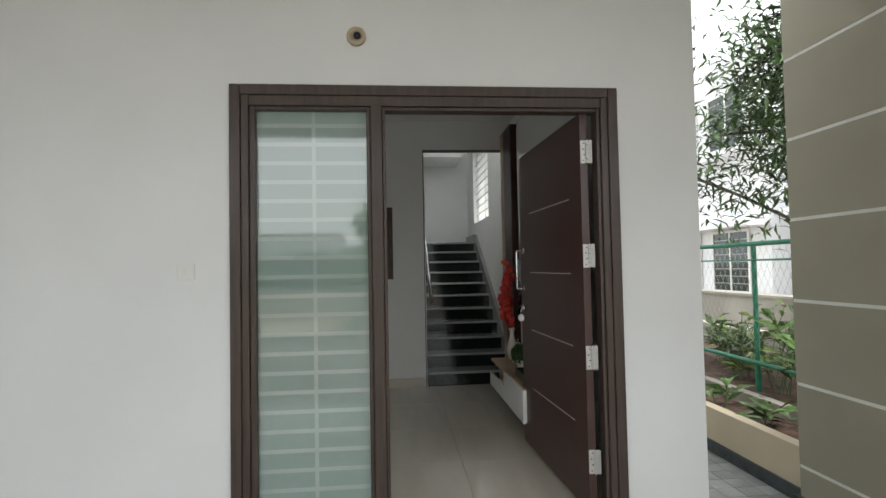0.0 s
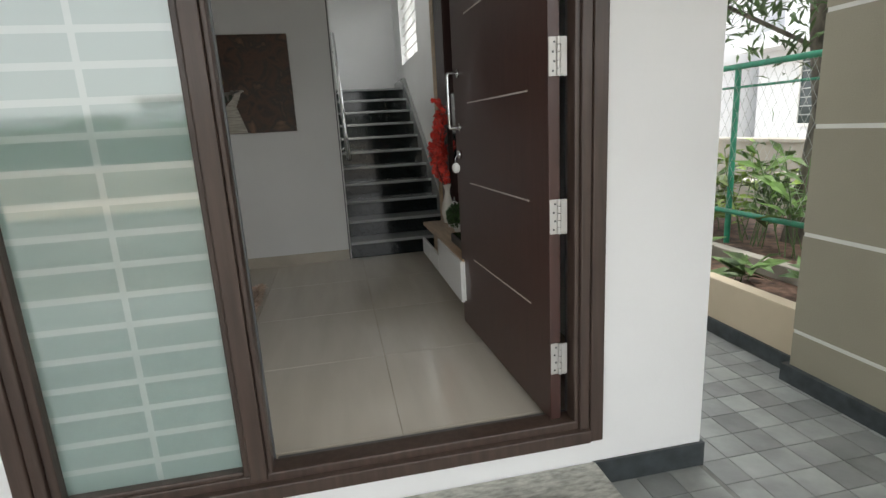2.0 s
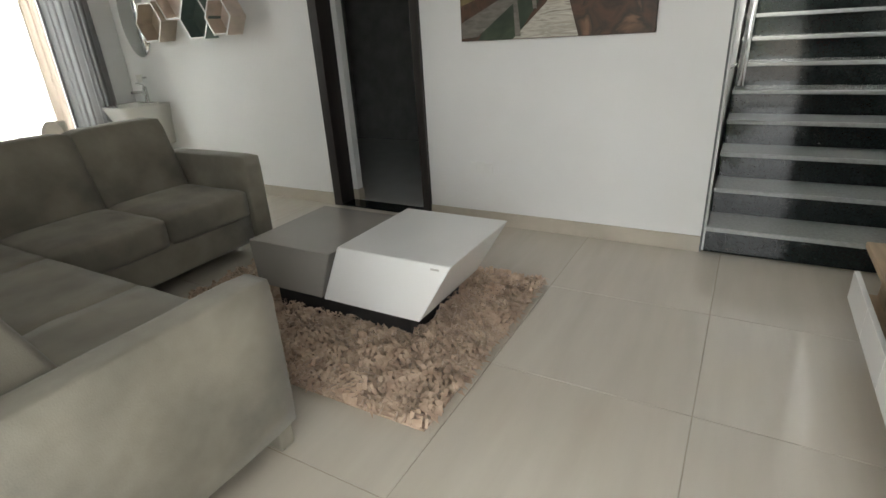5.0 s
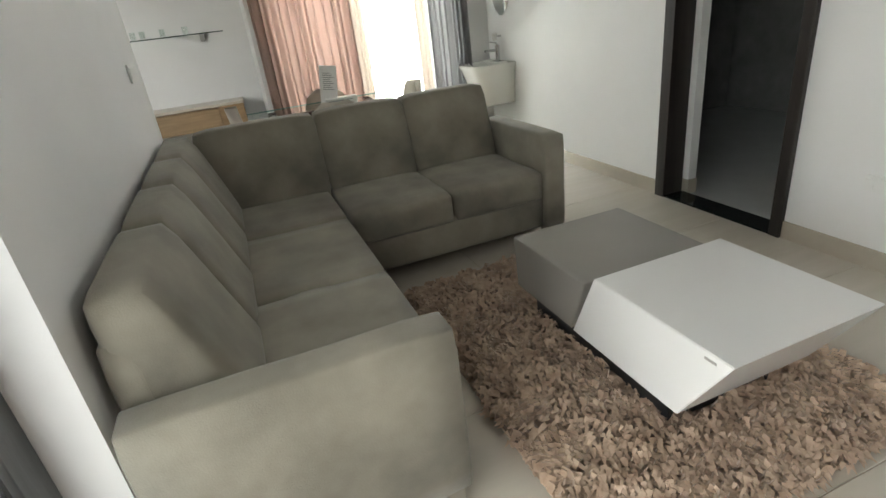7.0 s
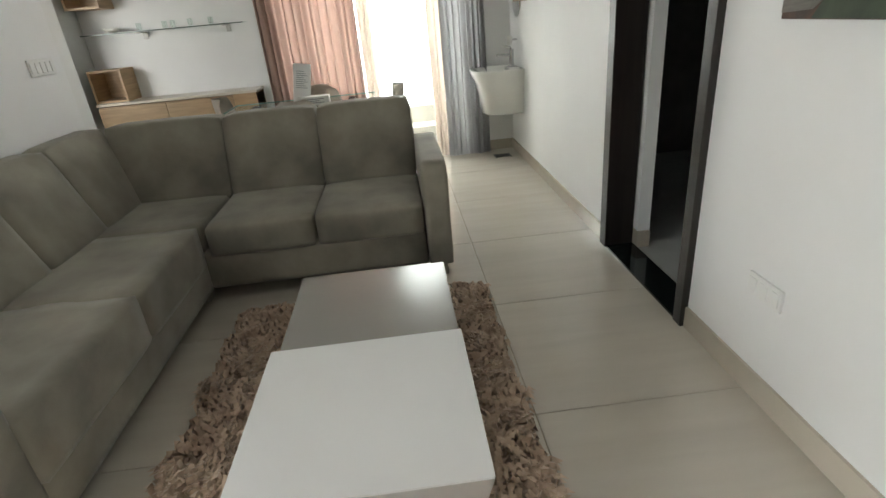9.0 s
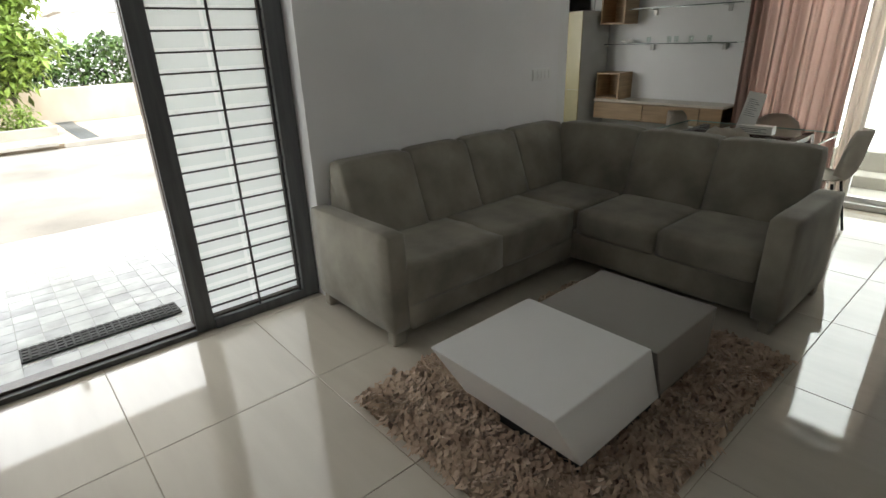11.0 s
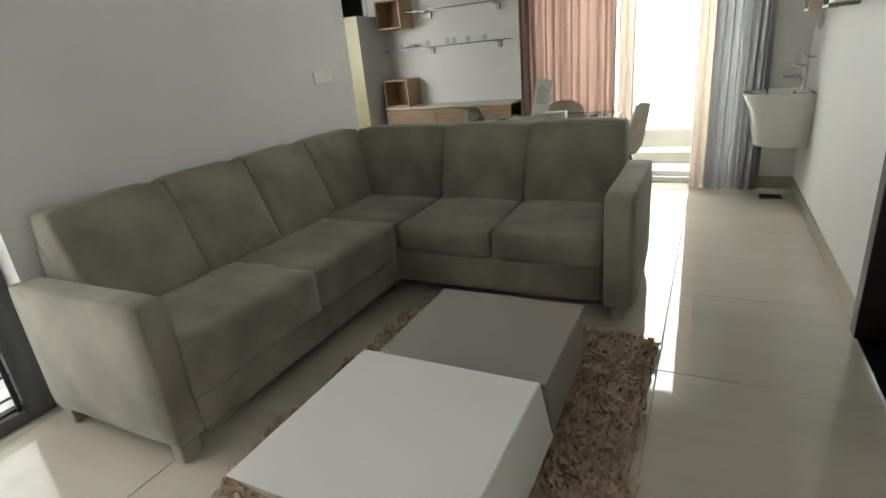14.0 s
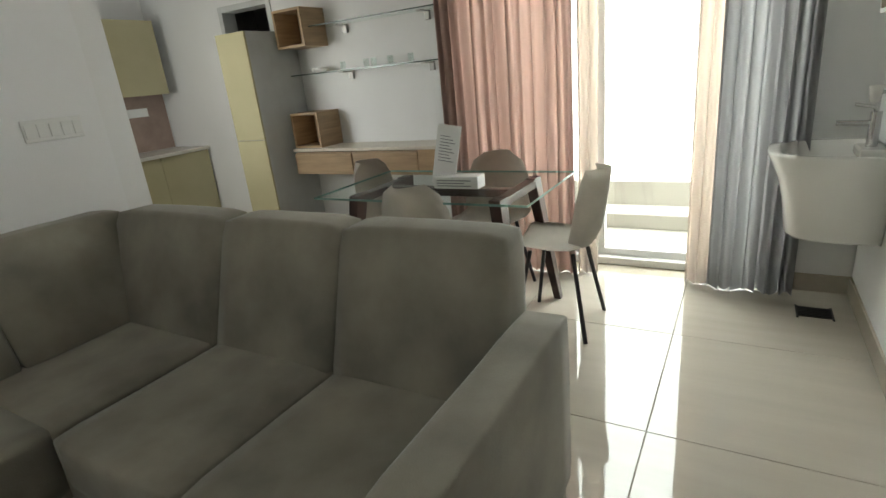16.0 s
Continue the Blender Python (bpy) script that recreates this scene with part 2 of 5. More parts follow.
def add_box(bm, x0, x1, y0, y1, z0, z1, bevel=0.0, seg=2, slot=0):
    r = bmesh.ops.create_cube(bm, size=1, matrix=Matrix.Translation(((x0 + x1) / 2, (y0 + y1) / 2, (z0 + z1) / 2)) @ Matrix.Diagonal((x1 - x0, y1 - y0, z1 - z0, 1)))
    faces = {f for v in r["verts"] for f in v.link_faces}
    for f in faces:
        f.material_index = slot
    if bevel:
        bmesh.ops.bevel(bm, geom=list({e for v in r["verts"] for e in v.link_edges}), offset=bevel, segments=seg, affect="EDGES", profile=0.5)


def boxes(name, m, *dims, bevel=0.0, seg=2, at=None, smooth=False):
    """One mesh of several boxes (x0, x1, y0, y1, z0, z1); the origin is at its base, or at `at`."""
    x, y = (min(d[0] for d in dims) + max(d[1] for d in dims)) / 2, (min(d[2] for d in dims) + max(d[3] for d in dims)) / 2
    o = Vector(at) if at else Vector((x, y, min(d[4] for d in dims)))
    bm = bmesh.new()
    for d in dims:
        add_box(bm, d[0] - o.x, d[1] - o.x, d[2] - o.y, d[3] - o.y, d[4] - o.z, d[5] - o.z, bevel, seg)
    ob = new(name, mesh_of(name, bm, m, smooth))
    ob.location = o
    return ob


def struct(ob, label="", category=""):
    return tagged(ob, label, category, kind="structure")


def root(name, x, y, z, label, category, group="", kind=""):
    ob = new(name)
    ob.location = (x, y, z)
    ob.empty_display_size = 0.1
    return tagged(ob, label, category, group, kind)


def under(parent, *obs):
    for ob in obs:
        ob.parent = parent
        ob.location = ob.location - parent.location
    return parent


def tube(name, pts, r, m, cyclic=False, res=6):
    """A round bar along a line of points."""
    cu = bpy.data.curves.new(name, "CURVE")
    cu.dimensions, cu.bevel_depth, cu.bevel_resolution, cu.use_fill_caps = "3D", r, res // 2, True
    sp = cu.splines.new("POLY")
    sp.points.add(len(pts) - 1)
    o = Vector(pts[0])
    for p, q in zip(sp.points, pts):
        p.co = (*(Vector(q) - o), 1)
    sp.use_cyclic_u = cyclic
    tmp = bpy.data.objects.new(name, cu)
    me = bpy.data.meshes.new_from_object(tmp)
    bpy.data.objects.remove(tmp)
    me.materials.clear()
    me.materials.append(m)
    for p in me.polygons:
        p.use_smooth = True
    ob = new(name, me)
    ob.location = o
    return ob


def lathe(name, prof, m, at, n=24):
    bm = bmesh.new()
    rings = [[bm.verts.new((r * math.cos(2 * math.pi * i / n), r * math.sin(2 * math.pi * i / n), z)) for i in range(n)] for r, z in prof]
    for a, b in zip(rings, rings[1:]):
        for i in range(n):
            bm.faces.new((a[i], a[(i + 1) % n], b[(i + 1) % n], b[i]))
    bm.faces.new(list(reversed(rings[0])))
    bm.faces.new(rings[-1])
    ob = new(name, mesh_of(name, bm, m, True))
    ob.location = at
    return ob


def prism(name, outline, depth, m, bevel=0.0, to=None):
    """A flat outline in x-z, thickened along y, with its origin at 0."""
    bm = bmesh.new()
    lo = [bm.verts.new((x, 0, z)) for x, z in outline]
    hi = [bm.verts.new((x, depth, z)) for x, z in outline]
    bm.faces.new(lo)
    bm.faces.new(list(reversed(hi)))
    k = len(outline)
    for i in range(k):
        bm.faces.new((lo[i], hi[i], hi[(i + 1) % k], lo[(i + 1) % k]))
    bmesh.ops.recalc_face_normals(bm, faces=bm.faces)
    if bevel:
        bmesh.ops.bevel(bm, geom=bm.edges[:], offset=bevel, segments=2, affect="EDGES")
    return new(name, mesh_of(name, bm, m))


# ---- shell of the house ----
IN, BACK, RIGHT, TOP = 0.246, 3.38, 1.50, 3.15
struct(boxes("wall_front", EXTW, (-3.1, -0.74, 0, IN, -0.4, 3.4), (1.335, 1.805, 0, IN, -0.4, 3.4), (-0.74, 1.335, 0, IN, 2.365, 3.4), (-0.74, 1.335, 0, IN, -0.4, -0.045)), "white painted front wall around the entrance", "wall")
struct(boxes("wall_right", WALL, (RIGHT, 1.8, IN, 4.96, -0.4, 5.0), (RIGHT, 1.8, 6.45, 7.4, -0.4, 5.0), (RIGHT, 1.8, 4.96, 6.45, -0.4, 2.16), (RIGHT, 1.8, 4.96, 6.45, 3.43, 5.0)), "white painted side wall of living room and stairs", "wall")
struct(boxes("wall_back", WALL, (-5.25, -2.44, BACK, 3.5, -0.1, TOP), (-1.47, 0.43, BACK, 3.5, -0.1, TOP), (-2.44, -1.47, BACK, 3.5, 2.19, TOP), (0.43, RIGHT, BACK, 3.5, 2.8, TOP + 0.2)), "white painted back wall with the picture", "wall")
struct(boxes("wall_stairwell", WALL, (0.31, 0.43, 3.5, 7.3, -0.1, 5.0), (0.31, RIGHT, 7.22, 7.4, -0.1, 5.0)), "white painted walls of the stairwell", "wall")
struct(boxes("wall_window", WALL, (-5.25, -5.0, 1.1, 1.2, -0.1, TOP), (-5.25, -5.0, 3.0, BACK, -0.1, TOP), (-5.25, -5.0, 1.2, 3.0, 2.5, TOP), (-5.75, -5.0, 1.0, 1.1, -0.1, TOP)), "white painted window wall of the dining area", "wall")
struct(boxes("wall_shelves", WALL, (-5.75, -5.6, -3.15, -1.77, -0.1, TOP), (-5.75, -5.6, -1.13, 1.0, -0.1, TOP), (-5.75, -5.6, -1.77, -1.13, 2.12, TOP)), "white painted wall with the glass shelves", "wall")
# The opening in the right kitchen wall is assumed, to go with the fill lamp.
struct(boxes("wall_kitchen", WALL, (-5.75, -3.1, -3.17, -3.02, -0.4, 3.4), (-3.22, -3.1, -3.02, -2.2, -0.4, 3.4), (-3.22, -3.1, -1.0, IN, -0.4, 3.4), (-3.22, -3.1, -2.2, -1.0, -0.4, 1.0), (-3.22, -3.1, -2.2, -1.0, 2.1, 3.4)), "white painted kitchen walls with an added, unseen window opening", "wall")
# The utility and bedroom shells take the darkened grey in place of real shade.
struct(boxes("wall_utility", UNLITROOM, (-6.9, -6.8, -2.6, -0.4, -0.1, 2.6), (-6.8, -5.75, -2.7, -2.6, -0.1, 2.6), (-6.8, -5.75, -0.5, -0.4, -0.1, 2.6), (-6.9, -5.75, -2.7, -0.4, 2.6, 2.7)), "dim utility room beyond the kitchen", "wall")
struct(boxes("wall_bedroom", UNLITROOM, (-4.2, -0.2, 6.0, 6.1, -0.1, 2.7), (-4.3, -4.2, 3.5, 6.0, -0.1, 2.7), (-0.3, -0.2, 3.5, 6.0, -0.1, 2.7)), "unlit room behind the inner door", "wall")
struct(boxes("ceiling", CEIL, (-5.75, RIGHT, 0.246, BACK, TOP, TOP + 0.2), (-5.75, -3.22, -3.02, 0.246, TOP, TOP + 0.2)), "white painted ceiling", "ceiling")
struct(boxes("ceiling_stairwell", CEIL, (0.31, 1.8, 3.5, 7.4, 5.0, 5.15), (0.43, 1.28, 6.3, 7.22, 3.34, 3.45)), "white ceiling and landing soffit of the stairwell", "ceiling")
struct(boxes("ceiling_bedroom", UNLITROOM, (-4.3, -0.2, 3.5, 6.1, 2.7, 2.8)), "ceiling of the unlit room", "ceiling")
struct(boxes("porch_canopy", EXTW, (-3.1, 3.4, -4.2, 0, 3.4, 3.6), (-3.1, 3.4, -4.35, -4.2, 3.2, 3.6)), "white porch roof slab", "roof")

# skirting and trims
struct(boxes("baseboard", SKIRT, (-5.0, -2.44, BACK - 0.012, BACK, 0, 0.1), (-1.47, 0.43, BACK - 0.012, BACK, 0, 0.1), (-5.0, -4.988, 3.0, BACK - 0.012, 0, 0.1), (-3.1, -0.74, IN, IN + 0.012, 0, 0.1), (1.488, RIGHT, IN, BACK, 0, 0.1), (-5.6, -5.588, -1.13, 1.0, 0, 0.1)), "beige tile skirting", "baseboard")
struct(boxes("trim_stair_opening", FRAMEIN, (0.43, 0.440, BACK - 0.004, BACK + 0.03, 0.0, 2.8), (0.44, RIGHT, BACK - 0.004, BACK + 0.03, 2.772, 2.798)), "thin dark edging round the stair opening", "trim")
struct(boxes("threshold", BLACKGRAN, (-2.40, -1.51, BACK - 0.02, 3.52, -0.02, 0.012)), "polished black granite door threshold", "threshold")

# inner door frame
f = root("door_frame_inner", -1.955, BACK, 0, "dark wooden frame of the inner doorway", "door frame", kind="structure")
under(f, boxes("jamb", JAMB, (-2.44, -2.355, BACK - 0.03, 3.52, 0, 2.19), bevel=0.004), boxes("jamb", JAMB, (-1.535, -1.47, BACK - 0.03, 3.52, 0, 2.19), bevel=0.004), boxes("lintel", JAMB, (-2.355, -1.535, BACK - 0.03, 3.52, 2.10, 2.19), bevel=0.004))



# ---- floor tiles ----
def tiles(parent, m, x0, y0, s, gap, zones, z0, z1, name="tile", keep=None):
    """Square tiles on a grid, cut to the zones (xa, xb, ya, yb); alike ones share a mesh."""
    cache, made = {}, []
    for xa, xb, ya, yb in zones:
        for i in range(math.floor((xa - x0) / s), math.ceil((xb - x0) / s)):
            for j in range(math.floor((ya - y0) / s), math.ceil((yb - y0) / s)):
                a, b = max(xa, x0 + i * s), min(xb, x0 + (i + 1) * s)
                c, e = max(ya, y0 + j * s), min(yb, y0 + (j + 1) * s)
                w, h = round(b - a - gap, 4), round(e - c - gap, 4)
                if w < 0.01 or h < 0.01:
                    continue
                if (w, h) not in cache:
                    bm = bmesh.new()
                    add_box(bm, -w / 2, w / 2, -h / 2, h / 2, z0, z1, 0)
                    bmesh.ops.bevel(bm, geom=[ed for ed in bm.edges if all(v.co.z > z1 - 1e-4 for v in ed.verts)], offset=min(0.0015, gap / 2 + 0.0005), segments=1, affect="EDGES")
                    cache[(w, h)] = mesh_of(name, bm, m)
                made.append((cache[(w, h)], (a + b) / 2, (c + e) / 2))
    for me, x, y in made:
        t = new(name, me)
        t.parent = parent
        t.location = (x - parent.location.x, y - parent.location.y, 0)

# ---- stairs ----
RISE, GO, SX0, SX1 = 0.166, 0.28, 0.452, 1.42
struct(boxes("wall_stair_reveal", WALL, (0.43, 0.451, BACK + 0.03, 3.52, 0.0, 2.8)), "white reveal of the stair opening", "wall")
st = root("staircase", 0.93, BACK, 0, "black polished granite stairs with grey nosings", "stairs", kind="structure")
for i in range(11):
    y, z = 3.40 + i * GO, i * RISE
    under(st, boxes("riser", BLACKGRAN, (SX0, SX1 + 0.06, y, y + 0.03, z, z + RISE - 0.03)))
    deep = GO + 0.03 if i < 10 else 0.95
    under(st, boxes("tread", TREADST, (SX0, SX1 + 0.06, y - 0.025, y - 0.025 + deep, z + RISE - 0.03, z + RISE), bevel=0.006))
side = prism("stringer", [(3.40, 0), (3.40, 0.30), (6.2, 1.96), (7.2, 1.96), (7.2, 0)], 0.05, TREADST)
side.matrix_world = Matrix(((0, 1, 0, 1.45), (1, 0, 0, 0), (0, 0, 1, 0), (0, 0, 0, 1)))
side.parent = st
side.matrix_parent_inverse = Matrix.Translation((-0.93, -BACK, 0))
rail = root("handrail", 0.47, 3.45, 1.0, "brushed steel handrail on the stair wall", "handrail", kind="structure")
under(rail, tube("rail", [(0.51, 3.42, 0.97), (0.51, 3.44, 1.03), (0.51, 6.0, 2.55)], 0.022, STEEL), *[tube("bracket", [(0.43, y, 0.95 + (y - 3.44) * 0.594), (0.51, y, 1.0 + (y - 3.44) * 0.594)], 0.007, STEEL) for y in (3.6, 4.6, 5.6)])
w = root("window_stairs", 1.65, 5.7, 2.16, "stairwell window with a white horizontal grille", "window", kind="structure")
under(w, boxes("frame", PLASTIC, (1.58, 1.64, 4.96, 5.0, 2.16, 3.43), (1.58, 1.64, 6.41, 6.45, 2.16, 3.43), (1.58, 1.64, 5.0, 6.41, 2.16, 2.2), (1.58, 1.64, 5.0, 6.41, 3.39, 3.43), (1.58, 1.64, 5.68, 5.72, 2.2, 3.39)))
for k in range(9):
    under(w, boxes("bar", PLASTIC, (1.53, 1.545, 5.0, 6.41, 2.30 + k * 0.125, 2.312 + k * 0.125)))

# ---- entrance ----
fr = root("entrance_frame", 0.3, 0, -0.045, "brown wooden entrance frame with a frosted side light", "door frame", kind="structure")
FZ0, FZ1 = -0.045, 2.375
under(fr, boxes("jamb", FRAMEWOOD, (-0.75, -0.695, -0.022, 0.02, FZ0, FZ1), (-0.695, -0.655, -0.012, 0.09, FZ0, FZ1), (-0.655, -0.625, 0.002, 0.08, FZ0 + 0.05, FZ1 - 0.09), bevel=0.005),
      boxes("jamb", FRAMEWOOD, (1.285, 1.34, -0.022, 0.02, FZ0, FZ1), (1.245, 1.285, -0.012, 0.09, FZ0, FZ1), (1.225, 1.245, 0.002, 0.07, FZ0 + 0.05, FZ1 - 0.09), bevel=0.005),
      boxes("mullion", FRAMEWOOD, (-0.022, 0.038, -0.012, 0.09, FZ0 + 0.07, FZ1 - 0.1), (-0.045, -0.022, 0.004, 0.08, FZ0 + 0.07, FZ1 - 0.1), (0.038, 0.056, 0.004, 0.06, FZ0 + 0.07, FZ1 - 0.1), bevel=0.005),
      boxes("head", FRAMEWOOD, (-0.695, 1.285, -0.021, 0.019, FZ1 - 0.055, FZ1), (-0.655, 1.245, -0.011, 0.089, FZ1 - 0.11, FZ1 - 0.055), (-0.625, 1.225, 0.003, 0.078, FZ1 - 0.13, FZ1 - 0.11), bevel=0.004),
      boxes("sill", FRAMEWOOD, (-0.695, 1.285, -0.03, 0.02, FZ0, 0.012), (-0.655, 1.245, 0.0, 0.089, FZ0, 0.045), (-0.625, -0.045, 0.004, 0.078, 0.045, 0.065), bevel=0.005),
      boxes("inner_lining", FRAMEIN, (-0.74, -0.63, 0.09, 0.125, 0.0, 2.36), (1.24, 1.335, 0.09, 0.125, 0.0, 2.36), (-0.05, 0.056, 0.09, 0.108, 0.0, 2.27), (-0.63, 1.24, 0.09, 0.125, 2.27, 2.36), (-0.63, -0.05, 0.09, 0.125, 0.0, 0.06), (0.06, 1.24, 0.09, 0.125, 0.0, 0.03), bevel=0.003))


def bands(name, m, rects):
    """Flat glass areas (x0, x1, z0, z1) in the plane of the side light."""
    bm = bmesh.new()
    for x0, x1, z0, z1 in rects:
        bm.faces.new([bm.verts.new(p) for p in ((x0, 0, z0), (x1, 0, z0), (x1, 0, z1), (x0, 0, z1))])
    ob = new(name, mesh_of(name, bm, m))
    ob.location = (0, 0.04, 0)
    under(fr, ob)


lines = [0.135 + k * 0.1012 for k in range(21)]
bands("etched_band", ETCH, [(-0.63, -0.04, z, z + 0.022) for z in lines] + [(-0.337, -0.317, a, b) for a, b in zip([0.05] + [z + 0.022 for z in lines], lines + [2.26])])
bands("pane", FROST, [(xa, xb, a, b) for a, b in zip([0.05] + [z + 0.022 for z in lines], lines + [2.26]) for xa, xb in ((-0.63, -0.337), (-0.317, -0.04))])
g = root("window_grille", -0.34, 0.1, 0.06, "dark metal grille of thin bars behind the side light", "grille", kind="structure")
for k in range(21):
    z = 0.13 + k * 0.1012
    under(g, boxes("bar", BLACKMET, (-0.63, -0.05, 0.096, 0.106, z, z + 0.009)))
under(g, boxes("bar", BLACKMET, (-0.341, -0.329, 0.108, 0.118, 0.06, 2.27)), boxes("bar", BLACKMET, (-0.618, -0.604, 0.108, 0.116, 0.06, 2.27)))

# the open door leaf, hinged at the jamb
HX, HY, ANG = 1.187, 0.045, 2.6
leaf = root("entrance_door", HX, HY, 0.0, "dark brown wooden entrance door standing open, with silver inlay lines", "door")
under(leaf, boxes("panel", DARKWOOD, (HX - 0.045, HX, HY, HY + 1.235, 0.035, 2.25), bevel=0.003))
for z in (0.487, 0.92, 1.345, 1.785):
    under(leaf, boxes("inlay", INLAY, (HX - 0.047, HX - 0.044, HY + 0.18, HY + 0.98, z - 0.003, z + 0.003)))
for z in (0.31, 0.88, 1.445, 2.03):
    under(leaf, boxes("hinge", SATIN, (HX - 0.043, HX - 0.014, HY - 0.004, HY, z - 0.065, z + 0.065), (HX - 0.002, HX + 0.022, HY - 0.012, HY - 0.009, z - 0.065, z + 0.065)),
          *[tube("hinge_pin", [(HX - 0.008, HY - 0.008, z - 0.065 + k * 0.0265), (HX - 0.008, HY - 0.008, z - 0.041 + k * 0.0265)], 0.0075, SATIN) for k in range(5)],
          boxes("screw", BLACKMET, *[(HX - 0.032 + 0.006 * (k % 2), HX - 0.025 + 0.006 * (k % 2), HY - 0.0055, HY - 0.0035, z + dz - 0.0035, z + dz + 0.0035) for k, dz in enumerate((-0.048, -0.016, 0.016, 0.048))]))
hx, hy = HX - 0.045, HY + 1.14
under(leaf, tube("pull_handle", [(hx, hy, 1.22), (hx - 0.055, hy, 1.22), (hx - 0.06, hy, 1.23), (hx - 0.06, hy, 1.50), (hx - 0.055, hy, 1.51), (hx, hy, 1.51)], 0.010, STEEL))
for z in (1.22, 1.51):
    r = lathe("handle_rose", [(0.024, 0), (0.024, 0.006), (0.014, 0.01)], STEEL, (hx, hy, z))
    r.rotation_euler = (0, -math.pi / 2, 0)
    under(leaf, r)
lk = lathe("lock", [(0.023, 0), (0.023, 0.012), (0.016, 0.02), (0.012, 0.022)], STEEL, (hx, hy + 0.01, 1.07))
lk.rotation_euler = (0, -math.pi / 2, 0)
tag = lathe("key_tag", [(0.006, 0), (0.029, 0.001), (0.029, 0.004), (0.004, 0.005)], PLASTIC, (hx - 0.03, hy + 0.01, 0.995))
tag.rotation_euler = (0, -math.pi / 2, 0.6)
under(leaf, lk, tag, tube("key_ring", [(hx - 0.02, hy + 0.01, 1.07), (hx - 0.032, hy + 0.01, 1.05), (hx - 0.03, hy + 0.012, 1.017)], 0.003, STEEL))
leaf.rotation_euler = (0, 0, radians(ANG))

# ---- outdoors: porch, road, far side ----
PZ = -0.26
struct(boxes("ground", GROUND, (-400, 400, -400, 400, -0.9, -0.48)), "bare earth", "ground")
struct(boxes("ground_under_house", GROUND, (-3.1, 1.79, 0.03, 7.4, -0.48, -0.12), (-6.9, -3.1, -3.17, 7.4, -0.48, -0.12)), "house plinth", "ground")
struct(boxes("road", ROAD, (-200, 200, -10.9, -3.75, -0.47, -0.36)), "grey worn asphalt street", "road")
struct(boxes("kerb", CONCRETE, (-200, -0.6, -11.05, -10.9, -0.5, -0.24), (1.2, 200, -11.05, -10.9, -0.5, -0.24), bevel=0.02), "concrete kerb stones", "kerb")
struct(boxes("pavement_far", PAVEFAR, (-200, 200, -15.4, -11.05, -0.5, -0.27)), "pale sandy paved verge across the street", "pavement")
struct(boxes("drain_cover", CONCRETE, (-0.5, 1.1, -11.2, -10.85, -0.3, -0.2), bevel=0.02), "concrete gutter inlet at the kerb", "drain")
cw = root("compound_wall", 0, -15.5, -0.3, "weathered cream boundary wall across the street", "wall", kind="structure")
for k in range(-10, 10):
    under(cw, boxes("wall_panel", COMPWALL, (k * 4.0 + 0.3, k * 4.0 + 4.28, -15.6, -15.4, -0.4, 0.66), bevel=0.02))
struct(boxes("wall_far_white", HOUSEW, (-60, 60, -24.2, -24, -0.4, 2.6)), "long white wall beyond the hedge", "wall")
step = root("entrance_step", 0.27, -0.17, PZ, "grey veined granite step with a dark slate riser", "step", kind="structure")
under(step, boxes("slab", GRANITE, (-0.79, 1.315, -0.345, -0.004, -0.175, -0.15), bevel=0.006), boxes("base", SLATE, (-0.77, 1.295, -0.325, -0.004, PZ, -0.175)))
struct(boxes("plinth_skirting", SLATE, (1.305, 1.82, -0.014, -0.001, PZ, -0.15), (-3.1, -0.79, -0.014, -0.001, PZ, -0.15), (1.807, 1.82, -0.001, 7.0, PZ, -0.15)), "dark slate skirting of the outside wall", "baseboard")
struct(boxes("wall_side_outer", EXTW, (1.8, 1.806, IN, 4.9, -0.4, 5.0)), "white painted outer side wall", "wall")
mt = root("door_mat", 0.41, -0.86, PZ, "black ribbed rubber door mat on the porch", "mat")
under(mt, boxes("rubber", RUBBER, (-0.07, 0.9, -1.0, -0.8, PZ + 0.004, PZ + 0.014)), boxes("ribs", RUBBER, *[(-0.06 + i * 0.048, -0.025 + i * 0.048, -0.99 + j * 0.046, -0.962 + j * 0.046, PZ + 0.014, PZ + 0.022) for i in range(20) for j in range(4)]))
# striped pillar beside the porch
pil = root("striped_pillar", 3.0, 0.0, PZ, "beige rendered pillar wall with thin white grooves", "pillar", kind="structure")
Z = [PZ, 0.04, 0.58, 1.13, 1.67, 2.21, 2.75, 3.4]
for a, b in zip(Z, Z[1:]):
    under(pil, boxes("render_band", COLBEIGE, (2.75, 3.2, -1.9, 0.5, a + (0.011 if a > PZ else 0.1), b - (0.011 if b < 3.3 else 0))))
under(pil, boxes("groove", STRIPE, *[(2.754, 3.19, -1.89, 0.496, z - 0.011, z + 0.011) for z in Z[1:-1]]), boxes("plinth", SLATE, (2.72, 3.2, -1.92, 0.53, PZ, PZ + 0.1)))
# planter along the side passage
pl = root("planter", 3.1, 4, PZ, "beige rendered planter bed with dark slate skirting", "planter", kind="structure")
under(pl, boxes("front_wall", PLANTBEIGE, (2.84, 2.94, 0.5, 9, PZ, 0.12), bevel=0.006), boxes("skirting", SLATE, (2.82, 2.838, 0.53, 9, PZ, PZ + 0.1)),
      boxes("soil_bed", SOIL, (2.94, 3.36, 0.5, 9, PZ, 0.05)), boxes("back_kerb", CONCRETE, (3.36, 3.46, 0.5, 9, PZ, 0.16), bevel=0.008))
struct(boxes("soil_beyond", SOIL, (3.46, 5.2, -1, 12, -0.48, 0.12)), "reddish brown garden soil", "soil")
